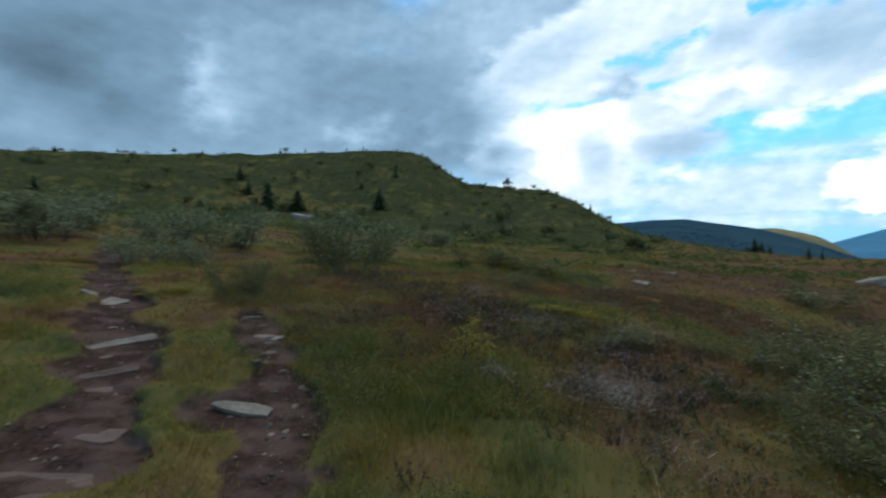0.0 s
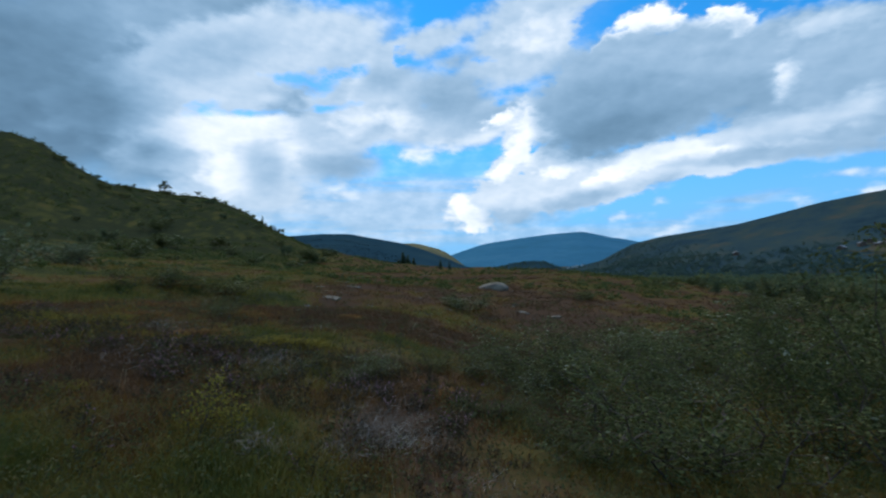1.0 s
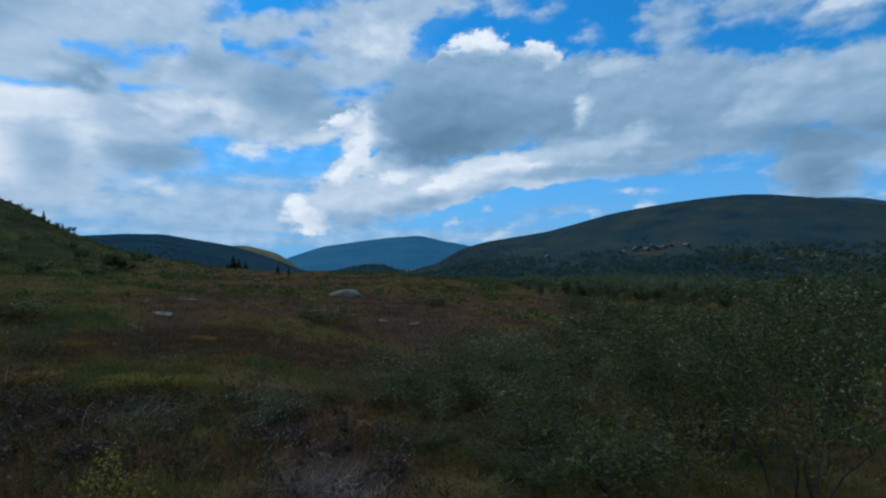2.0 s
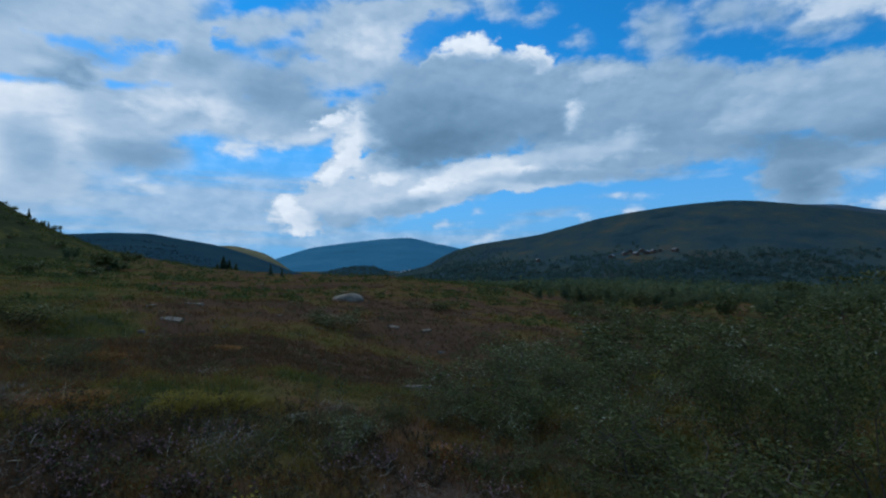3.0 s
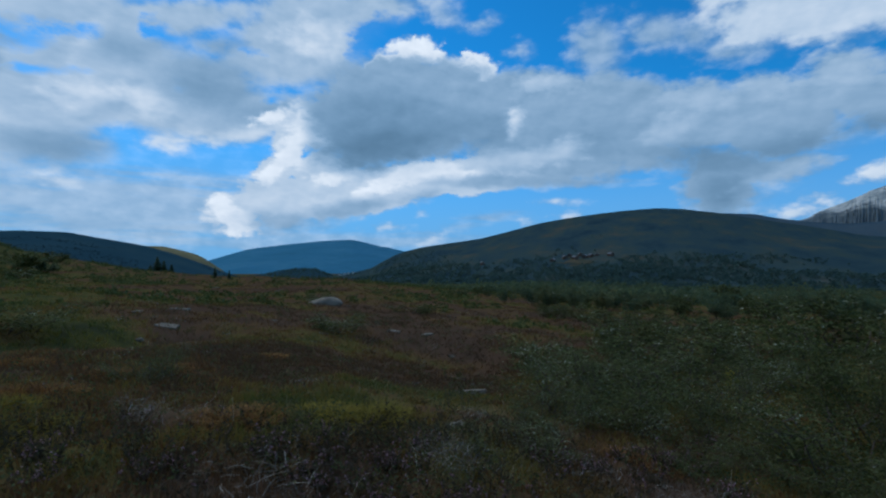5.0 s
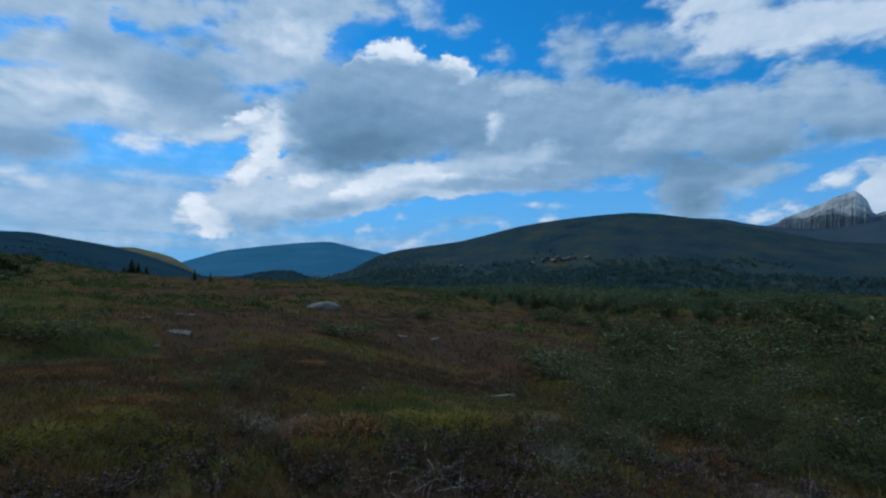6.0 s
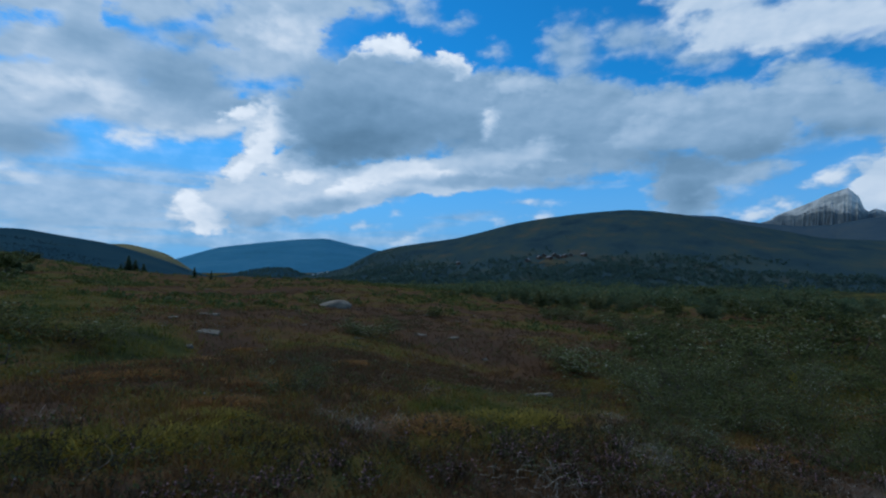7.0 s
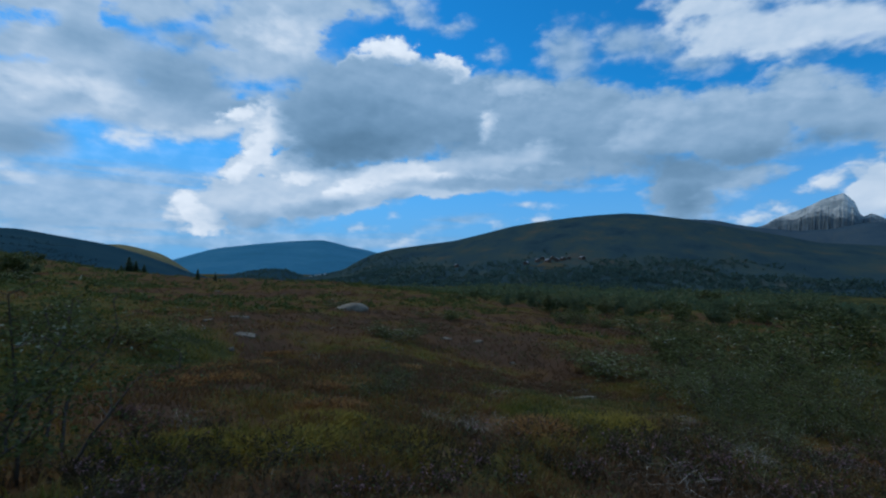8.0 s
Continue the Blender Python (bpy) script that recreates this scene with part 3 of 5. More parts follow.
def land(x, y):
    """Height of the ground."""
    x, y = np.asarray(x, float), np.asarray(y, float)
    px, py = x + 1.5, y - 4.0
    r = np.hypot(px, py)
    a = np.degrees(np.arctan2(px, py))
    far = np.interp(a, CREST_BEARING, CREST_FAR)
    angle = np.interp(a, CREST_BEARING, CREST_ANGLE)
    top = 1.75 + 0.6 * ease(20, 60, a) + far * np.tan(np.radians(angle))
    # the heath close by: a gentle tilt with a hollow
    side = np.where(x > 30, 30 + (x - 30) * 0.35, x)
    near = 0.02 - 0.082 * side + 0.05 * np.clip(y, -40, 45)
    near = near - 0.62 * np.exp(-(((x - 11.5) / 5.5) ** 2 + ((y - 9.5) / 4.0) ** 2)) + 0.22 * np.exp(-(((x - 1.6) / 3.0) ** 2 + ((y - 8.0) / 3.5) ** 2))
    near = near - 0.70 * np.exp(-(((x - 6.0) / 5.0) ** 2 + ((y - 17.3) / 2.0) ** 2)) + 0.22 * np.exp(-(((x - 12.0) / 5.0) ** 2 + ((y - 22.3) / 1.9) ** 2))
    near = near - 0.30 * np.exp(-(((x - 12.0) / 5.5) ** 2 + ((y - 10.0) / 3.2) ** 2)) - 0.24 * np.exp(-(((x - 7.0) / 2.4) ** 2 + ((y - 8.0) / 2.6) ** 2)) + 0.30 * np.exp(-(((x - 23.2) / 3.0) ** 2 + ((y - 23.8) / 1.8) ** 2))
    s = r / far
    slope = top * np.clip(s, 0, 1) ** (1.15 + 0.35 * ease(3, 10, angle))
    z = near + (slope - near) * ease(0.12, 0.72, s) * ease(8, 26, r)
    # beyond the crest the land falls to the valley
    fall = 110 + 100 * ease(6, -2, -angle)
    low = -11 - 29 * ease(300, 900, r)
    over = np.clip(r - far, 0, None)
    z = np.where(r > far, low + (top - low) * np.exp(-((over / fall) ** 2)), z)
    rough = ease(0, 40, r) * (1 - 0.75 * ease(500, 1500, r))
    z = z + 0.30 * fbm(x / 7, y / 7, 3, 3) * ease(1, 8, r) + 0.55 * rough * ease(40, 130, r) * fbm(x / 22, y / 22, 11, 4) + 0.10 * rough * fbm(x / 3, y / 3, 15, 3) + 0.9 * ease(120, 200, r) * (1 - ease(300, 500, r)) * fbm(x / 9, y / 9, 17, 3)
    tuss = 0.11 * np.abs(fbm(x * 1.1, y * 1.1, 21, 3)) + 0.05 * fbm(x * 4, y * 4, 25, 2)
    worn = bare(x, y)
    return z + tuss * (1 - 0.8 * worn) * (1 - ease(30, 90, r)) - 0.06 * worn + 0.025 * worn * fbm(x * 2.5, y * 5, 31, 4)


def tone(x, y):
    """What grows: 0 green grass, 0.5 straw-coloured sedge, 1 rust-brown bog."""
    x, y = np.asarray(x, float), np.asarray(y, float)
    r = np.hypot(x + 1.5, y - 4)
    a = np.degrees(np.arctan2(x + 1.5, y - 4))
    t = 0.42 + 0.80 * fbm(x / 2.2, y / 2.2, 41, 3) + 0.55 * fbm(x / 0.7, y / 0.7, 45, 3) + 0.45 * fbm(x / 9, y / 9, 49, 2)
    t = t + 0.10 * (1 - ease(6, 10, r)) + 0.42 * ease(7, 12, r) * ease(22, 42, a) * (1 - ease(92, 108, a)) * (1 - ease(140, 260, r)) - 0.50 * ease(30, 110, r) * ease(-30, -20, -a)
    t = t - 0.45 * ease(45, 90, r) * ease(55, 70, a)
    t = t + 0.26 * np.exp(-(((x - 5.0) / 4.0) ** 2 + ((y - 13.5) / 3.0) ** 2)) - 0.22 * np.exp(-(((x - 0.0) / 1.2) ** 2 + ((y - 10.3) / 0.9) ** 2)) - 0.14 * np.exp(-(((x - 2.6) / 1.3) ** 2 + ((y - 8.3) / 1.0) ** 2))
    t = t + 0.12 * np.exp(-(((x - 2.4) / 1.7) ** 2 + ((y - 5.9) / 1.2) ** 2)) + 0.15 * np.exp(-(((x - 0.6) / 1.0) ** 2 + ((y - 7.4) / 0.8) ** 2))
    t = t + 0.42 * np.exp(-(((x + 10.0) / 8.0) ** 2 + ((y - 33.0) / 5.0) ** 2)) + 0.40 * np.exp(-(((x + 40.0) / 16.0) ** 2 + ((y - 118.0) / 22.0) ** 2))
    t = t + 0.26 * np.exp(-(((x - 3.2) / 1.8) ** 2 + ((y - 9.4) / 1.5) ** 2)) + 0.24 * np.exp(-(((x - 4.0) / 3.2) ** 2 + ((y - 16.5) / 2.0) ** 2))
    for cx, cy, wide, more in ((1.6, 14.4, 1.8, 0.28), (5.3, 12.9, 1.8, 0.24), (14.5, 12.3, 3.5, 0.24), (8.8, 9.6, 2.2, 0.28), (1.6, 13.0, 1.0, 0.2), (-1.07, 11.4, 0.7, -0.30), (1.25, 8.15, 0.6, -0.25), (0.05, 9.85, 0.6, -0.28)):
        t = t + more * np.exp(-(((x - cx) / wide) ** 2 + ((y - cy) / wide) ** 2))
    return np.clip(t, 0, 1)


# ---- mesh helpers ----
def mesh_of(name, verts, faces, material, smooth=False, **fields):
    """A mesh from arrays of places and of faces with the same number of corners."""
    verts, faces = np.asarray(verts, np.float32), np.asarray(faces, np.int32)
    count, sides = faces.shape
    me = bpy.data.meshes.new(name)
    me.vertices.add(len(verts))
    me.vertices.foreach_set("co", verts.ravel())
    me.loops.add(count * sides)
    me.loops.foreach_set("vertex_index", faces.ravel())
    me.polygons.add(count)
    me.polygons.foreach_set("loop_start", np.arange(count, dtype=np.int32) * sides)
    me.polygons.foreach_set("use_smooth", np.full(count, smooth))
    for key, values in fields.items():
        me.attributes.new(key, "FLOAT", "POINT").data.foreach_set("value", np.asarray(values, np.float32))
    me.update(calc_edges=True)
    me.validate()
    me.materials.append(material)
    return me


def mesh_from(name, bm, material, smooth=False):
    me = bpy.data.meshes.new(name)
    for face in bm.faces:
        face.smooth = smooth
    bm.to_mesh(me)
    bm.free()
    me.materials.append(material)
    return me


def part(name, data, parent, label=""):
    ob = new(name, data)
    ob.parent = parent
    return tagged(ob, label)


def base(name, x, y, label, category, group="", turn=0.0, size=1.0, sink=0.0):
    ob = new(name)
    ob.matrix_world = pose(x, y, float(land(x, y)) - sink, 0, 0, turn) @ Matrix.Scale(size, 4)
    return tagged(ob, label, category, group)


def leaf_blades(rng, places, size, spread=1.0, up=0.25):
    """Small folded leaves, four corners each, lying at all angles."""
    n = len(places)
    way = rng.normal(size=(n, 3)) * (1, 1, 0.7) + (0, 0, up)
    way /= np.linalg.norm(way, axis=1)[:, None] + 1e-9
    side = np.cross(way, rng.normal(size=(n, 3)))
    side /= np.linalg.norm(side, axis=1)[:, None] + 1e-9
    face = np.cross(way, side)
    length = size * rng.uniform(0.6, 1.3, (n, 1))
    half = length * 0.26 * spread
    mid = places + way * length * 0.45
    verts = np.stack([places, mid + side * half + face * half * 0.35, places + way * length, mid - side * half + face * half * 0.35], 1).reshape(-1, 3)
    return verts, np.arange(4 * n).reshape(n, 4)


def tubes(lines, sides=5):
    """Tapered tubes along lines of (place, radius)."""
    verts, faces, start = [], [], 0
    for line in lines:
        for p, r in line:
            for k in range(sides):
                verts.append((p[0] + r * math.cos(2 * math.pi * k / sides), p[1] + r * math.sin(2 * math.pi * k / sides), p[2]))
        for s in range(len(line) - 1):
            for k in range(sides):
                a, b = start + s * sides + k, start + s * sides + (k + 1) % sides
                faces.append((a, b, b + sides, a + sides))
        start += len(line) * sides
    return np.array(verts), np.array(faces)


# ---- the ground, out to the horizon ----
def ground_sheet():
    front = np.arange(-55, 125, 0.36)
    around = np.radians(np.concatenate([front, np.arange(125, 305, 1.5)]))
    rings = np.concatenate([[0.0], 0.25 * 1.0255 ** np.arange(393)])
    rings = rings[rings < 4900]
    a, r = np.meshgrid(around, rings)
    x, y = -1.5 + r * np.sin(a), 4.0 + r * np.cos(a)
    z = land(x, y)
    rows, cols = x.shape
    i = np.arange(rows - 1)[:, None] * cols
    k = np.arange(cols)[None, :]
    nxt = (k + 1) % cols
    faces = np.stack([i + k, i + nxt, i + cols + nxt, i + cols + k], -1).reshape(-1, 4)
    me = mesh_of("ground", np.stack([x, y, z], -1).reshape(-1, 3), faces, M_TURF, True, tone=tone(x, y).ravel(), worn=bare(x, y).ravel())
    tagged(new("ground", me), "rolling boggy heath with two worn earth ruts", "ground", kind="structure")


ground_sheet()


# ---- hills and mountains ----
def mountain(name, label, material, crest, foot, far, low, crags=0.02, grain=90.0, seed=1, bulge=0.85, behind=1.35, step=0.14, ribs=0.0, smoothing=9):
    """A hill whose crest, seen from the heath, runs through bearings and heights in degrees, from its foot to its far side."""
    az = np.arange(crest[0][0], crest[-1][0] + step, step)
    el = np.interp(az, [c[0] for c in crest], [c[1] for c in crest])
    soft = np.ones(smoothing) / smoothing
    el = np.convolve(np.pad(el, smoothing // 2, "edge"), soft, "valid")
    top = 2.2 + far * np.tan(np.radians(el))
    s = np.concatenate([np.linspace(0, 1, 46), np.linspace(1.02, behind, 8)])[:, None]
    reach = foot + (far - foot) * s
    a = np.radians(az)[None, :]
    x, y = reach * np.sin(a), reach * np.cos(a)
    rise = np.where(s <= 1, np.clip(s, 0, 1) ** bulge, 1 - 0.9 * np.clip((s - 1) / (behind - 1), 0, 1) ** 1.3)
    z = low + (top[None, :] - low) * rise
    body = np.clip(np.minimum(s * 4, 1), 0, 1)
    z = z + body * (far * crags) * fbm(x / grain, y / grain, seed, 5) * (1 - 0.82 * np.exp(-(((s - 1) / 0.10) ** 2)))
    if ribs:
        z = z + ribs * body * np.clip(1.05 - s, 0, 1) * np.abs(fbm(az[None, :] * 7.0 - 2.0 * s, s * 1.6, seed + 9, 4)) * far * 0.1
    rows, cols = x.shape
    i, k = np.arange(rows - 1)[:, None] * cols, np.arange(cols - 1)[None, :]
    faces = np.stack([i + k, i + k + 1, i + cols + k + 1, i + cols + k], -1).reshape(-1, 4)
    me = mesh_of(name, np.stack([x, y, z], -1).reshape(-1, 3), faces, material, True)
    return tagged(new(name, me), label, "mountain", kind="structure")


mountain("mountain_far", "broad mountain closing the valley, painted haze blue", M_HAZE_BLUE, ((38, -1.0), (42, 0.62), (46, 1.9), (50, 2.5), (54, 2.95), (57.6, 3.2), (59.6, 2.75), (62, 2.1), (64, 1.5), (68, 0.6), (74, -0.5)), 2600, 4300, -45, 0.006, 500, 3)
mountain("mountain_shoulder", "pale far shoulder behind the valley", M_HAZE_BLUE, ((56, 1.2), (59, 2.4), (61.5, 2.35), (63.5, 1.9), (66, 1.2), (70, 0.3)), 3900, 4650, -45, 0.004, 600, 5)
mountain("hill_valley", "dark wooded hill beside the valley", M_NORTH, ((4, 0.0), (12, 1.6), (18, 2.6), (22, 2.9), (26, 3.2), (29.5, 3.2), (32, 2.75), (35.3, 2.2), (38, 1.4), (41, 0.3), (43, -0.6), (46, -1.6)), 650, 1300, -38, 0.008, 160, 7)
# this brow is gold where sun falls on it; the light is in its colour
mountain("hill_sunlit", "hill end with sunlight painted on its brow", M_SUNPATCH, ((33, 1.4), (35.5, 2.0), (37.5, 2.05), (39.2, 1.65), (40.9, 1.15), (42.3, 0.2), (44, -1.1), (46, -1.8)), 1350, 1800, -38, 0.006, 200, 9)
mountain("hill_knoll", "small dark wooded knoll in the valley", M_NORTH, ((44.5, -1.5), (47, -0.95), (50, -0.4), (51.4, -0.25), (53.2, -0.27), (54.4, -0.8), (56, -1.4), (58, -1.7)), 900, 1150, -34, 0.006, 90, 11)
mountain("mountain_back", "far dark ridge under the cloud", M_HAZE_RIDGE, ((92, 4.6), (96, 5.3), (99, 5.65), (102.5, 5.35), (105, 4.7), (107, 4.35), (109.5, 4.0), (112, 4.05), (113.5, 4.35), (115, 4.6), (117, 4.3), (120, 3.9), (128, 2.5)), 2200, 2900, -40, 0.010, 260, 13)
mountain("mountain_crag", "bare pale grey rock peak in cloud", M_CRAG, ((101, 3.2), (104.5, 4.0), (106.2, 4.5), (106.9, 4.75), (107.6, 5.2), (109.1, 5.82), (110.4, 6.37), (111.5, 6.95), (112.5, 7.25), (113.0, 7.40), (113.35, 6.98), (113.75, 6.5), (114.1, 5.3), (114.4, 5.1), (114.85, 5.36), (115.2, 5.18), (115.9, 4.75), (119, 4.4), (124, 4.0)), 3100, 4300, -40, 0.010, 170, 17, step=0.04, ribs=0.22, smoothing=5)
HILL_R = ((50, -1.8), (54, -1.5), (56, -1.2), (59.6, -0.3), (61.5, 0.85), (63, 1.6), (65.7, 2.3), (69, 2.8), (73.3, 3.45), (77, 4.4), (80.2, 5.2), (83.5, 5.75), (87, 6.15), (90, 6.45), (93.2, 6.55), (96, 6.3), (99, 5.75), (103, 4.8), (106.8, 3.9), (111, 2.85), (116, 2.4), (124, 2.0), (136, 1.0))
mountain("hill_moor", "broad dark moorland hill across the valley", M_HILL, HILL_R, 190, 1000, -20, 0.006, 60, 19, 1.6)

# ---- stones ----
def stone_mesh(name, seed, size, material, cuts=13, lumps=0.05, fine=3, flat=0.0):
    """A stone broken by flat faces, with rounded, pitted edges; flat: how far its top is planed off."""
    rng = random.Random(seed)
    bm = bmesh.new()
    bmesh.ops.create_icosphere(bm, subdivisions=fine, radius=1.0)
    planes = []
    for _ in range(cuts):
        v = Vector((rng.gauss(0, 1), rng.gauss(0, 1), rng.gauss(0, 0.8))).normalized()
        planes.append((v, rng.uniform(0.42, 0.78)))
    if flat:
        planes.append((Vector((rng.uniform(-0.1, 0.1), rng.uniform(-0.1, 0.1), 1)).normalized(), flat))
    off = Vector((seed * 3.1, seed * 1.7, seed * 0.9))
    for v in bm.verts:
        for way, far in planes:
            over = v.co.dot(way) - far
            if over > 0:
                v.co -= way * over * 0.93
        v.co *= 1 + lumps * noise.fractal(v.co * 1.6 + off, 1.0, 2.0, 4) + 0.02 * noise.noise(v.co * 7 + off)
        v.co = Vector((v.co.x * size[0] / 2, v.co.y * size[1] / 2, v.co.z * size[2] / 2))
    return mesh_from(name, bm, material, False)


def stone(name, x, y, wide, deep, high, turn, seed, label, group="", material=None, sink=0.3, flat=0.0, lean=(0, 0), fine=3):
    me = stone_mesh(name, seed, (wide, deep, high), material or M_STONE, flat=flat, fine=fine)
    low = min(v.co.z for v in me.vertices)
    ob = new(name, me)
    ob.matrix_world = pose(x, y, float(land(x, y)) - low - sink * high, lean[0], lean[1], turn)
    return tagged(ob, label, "stone", group)


def boulder(x, y):
    """A whale-backed boulder: a long slope up to one end, a steep face at the other."""
    bm = bmesh.new()
    bmesh.ops.create_icosphere(bm, subdivisions=4, radius=1.0)
    for v in bm.verts:
        u = (v.co.x + 1) / 2
        crown = 0.30 + 0.70 * math.sin(min(u / 0.72, 1.0) * math.pi / 2) ** 1.2
        if u > 0.72:
            crown *= 1 - 0.25 * ((u - 0.72) / 0.28) ** 2
        side = math.copysign(abs(v.co.x) ** 0.85, v.co.x)
        lump = 0.06 * noise.fractal(v.co * 1.3 + Vector((3, 1, 7)), 1.0, 2.0, 5)
        for way, far in ((Vector((0.86, -0.1, 0.5)), 0.66), (Vector((-0.35, -0.5, 0.8)), 0.80)):
            v.co -= way * max(0.0, v.co.dot(way) - far) * 0.9
        flank = math.copysign(abs(v.co.y) ** 0.6, v.co.y)
        v.co = Vector((side * 1.18, flank * 0.60, math.copysign(abs(v.co.z) ** 0.8, v.co.z) * 0.42 * crown)) * (1 + lump)
    ob = new("boulder", mesh_from("boulder", bm, M_STONE, True))
    ob.matrix_world = pose(x, y, float(land(x, y)) + 0.02, 0, -3, -66)
    return tagged(ob, "pale grey rounded boulder lying in the brown heath", "boulder")


def plate_mesh(name, seed, size, material, jag=0.3, taper=0.0, sides=13):
    """A thin broken plate of rock: a ragged outline, a slightly dished top and sharp split edges; taper: how far one end narrows."""
    rng = random.Random(seed)
    turns = [2 * math.pi * (k + rng.uniform(-0.36, 0.36)) / sides for k in range(sides)]
    out = []
    for a in turns:
        far = rng.uniform(1 - jag, 1.0)
        x, y = math.copysign(abs(math.cos(a)) ** 0.7, math.cos(a)) * far, math.copysign(abs(math.sin(a)) ** 0.7, math.sin(a)) * far
        out.append((x, y * (1 - taper * (1 - x) / 2)))
    tx, ty = rng.uniform(-0.2, 0.2), rng.uniform(-0.3, 0.3)
    bm = bmesh.new()
    rings = []
    for z, grow in ((-0.6, 0.94), (0.0, 0.98), (0.45, 1.0), (0.88, 0.985), (1.0, 0.955), (1.0, 0.62), (0.94, 0.25)):
        ring = []
        for x, y in out:
            g = grow + rng.uniform(-0.022, 0.018)
            h = z * (1 + tx * x + ty * y) + (rng.uniform(-0.07, 0.05) if z > 0.5 else 0)
            ring.append(bm.verts.new((x * g * size[0] / 2, y * g * size[1] / 2, h * size[2])))
        rings.append(ring)
    for low, high in zip(rings, rings[1:]):
        for k in range(sides):
            bm.faces.new((low[k], low[(k + 1) % sides], high[(k + 1) % sides], high[k]))
    bm.faces.new(rings[-1])
    bm.faces.new(list(reversed(rings[0])))
    return mesh_from(name, bm, material, False)


def plate(name, x, y, wide, deep, high, turn, seed, label, group="", proud=1.0, lean=(0, 0), material=None, jag=0.3, taper=0.0):
    """Lays a plate so that its top stands proud of the ground by that share of its thickness."""
    ob = new(name, plate_mesh(name, seed, (wide, deep, high), material or M_SLAB, jag, taper))
    e = 0.2
    tilt = Vector((float(land(x - e, y) - land(x + e, y)), float(land(x, y - e) - land(x, y + e)), 2 * e)).normalized()
    bed = Vector((0, 0, 1)).rotation_difference(tilt).to_matrix().to_4x4()
    ob.matrix_world = Matrix.Translation((x, y, float(land(x, y)) - (1 - proud) * high)) @ bed @ pose(0, 0, 0, lean[0], lean[1], turn)
    return tagged(ob, label, "stone", group)


boulder(22.95, 22.95)
HEATH_STONES = (
    (23.5, 21.3, 0.60, 0.22), (11.4, 21.6, 0.75, 0.20), (9.5, 21.4, 0.46, 0.18), (9.0, 19.25, 0.80, 0.22), (1.5, 14.7, 0.30, 0.14),
    (4.5, 18.0, 0.40, 0.18), (13.85, 10.8, 0.30, 0.20), (15.4, 14.0, 0.50, 0.14), (16.0, 12.7, 0.55, 0.15), (12.3, 15.3, 0.45, 0.14),
    (18.9, 5.4, 0.34, 0.17), (13.1, 18.3, 0.32, 0.13), (36.4, 38.2, 0.75, 0.3), (35.3, 45.5, 0.95, 0.3), (28.5, 9.6, 0.6, 0.16),
    (25.6, 15.6, 0.75, 0.14), (2.7, 6.65, 0.24, 0.16), (7.5, 18.5, 0.36, 0.2), (33.5, 5.4, 0.7, 0.2), (31.8, 6.3, 0.5, 0.16),
    (20.4, 9.2, 0.30, 0.16), (22.8, 6.1, 0.34, 0.16), (17.2, 15.9, 0.40, 0.14), (6.3, 16.4, 0.30, 0.14), (0.02, 4.85, 0.16, 0.14),
)
for n, (x, y, w, h) in enumerate(HEATH_STONES):
    label = "pale lichened stone sunk in the heath" if w > 0.4 else "small pale stone sunk in the heath"
    if n % 3 == 2 and w < 0.5:
        stone("stone", x, y, w, w * 0.7, h * 1.0, -40 + (n * 53) % 90, 20 + n, label, "stones in the heath", sink=0.3, fine=2)
    else:
        plate("stone", x, y, w * 1.2, w * (0.5 + 0.06 * (n % 5)), h * 0.55, -62 + (n * 53) % 36, 20 + n, label, "stones in the heath", 0.38, ((n * 5) % 6 - 3, (n * 9) % 6 - 3), M_STONE, 0.45, 0.4)
plate("stone", 7.75, 8.15, 0.95, 0.34, 0.13, -64, 61, "low flat grey stone in the sedge", "stones in the heath", 1.0, (8, 3), M_STONE, 0.45, 0.5)
plate("stone", -25.2, 93.5, 6.4, 1.9, 1.0, 5, 62, "large pale block beside a spruce on the hillside", "", 0.85, (8, 2), M_PALEROCK, 0.5, 0.5)
# flat stones in the ruts
RUT_STONES = (
    (-4.50, 6.80, 0.46, 0.40, 0.12, -20), (-4.92, 6.95, 0.26, 0.18, 0.08, 20), (-8.2, 12.6, 0.5, 0.35, 0.12, 0), (-2.56, 3.8, 0.42, 0.28, 0.10, 15),
    (-2.15, 3.08, 0.50, 0.30, 0.10, -10), (-1.87, 5.62, 0.46, 0.22, 0.11, -25), (-1.05, 3.72, 0.11, 0.09, 0.09, 40),
    (-6.4, 9.4, 0.26, 0.2, 0.08, 30), (-1.62, 4.66, 0.12, 0.10, 0.12, 0), (-1.05, 4.02, 0.08, 0.06, 0.05, 10), (-0.99, 3.28, 0.08, 0.06, 0.04, 70),
    (-0.84, 3.23, 0.09, 0.05, 0.04, -30), (-1.17, 2.85, 0.07, 0.05, 0.03, 20), (-1.07, 3.21, 0.08, 0.06, 0.04, 55), (-1.7, 5.1, 0.14, 0.1, 0.08, 15),
    (-3.1, 4.6, 0.16, 0.12, 0.06, 60), (-3.7, 5.6, 0.2, 0.12, 0.07, -40), (-5.4, 8.1, 0.24, 0.16, 0.08, 10),
)
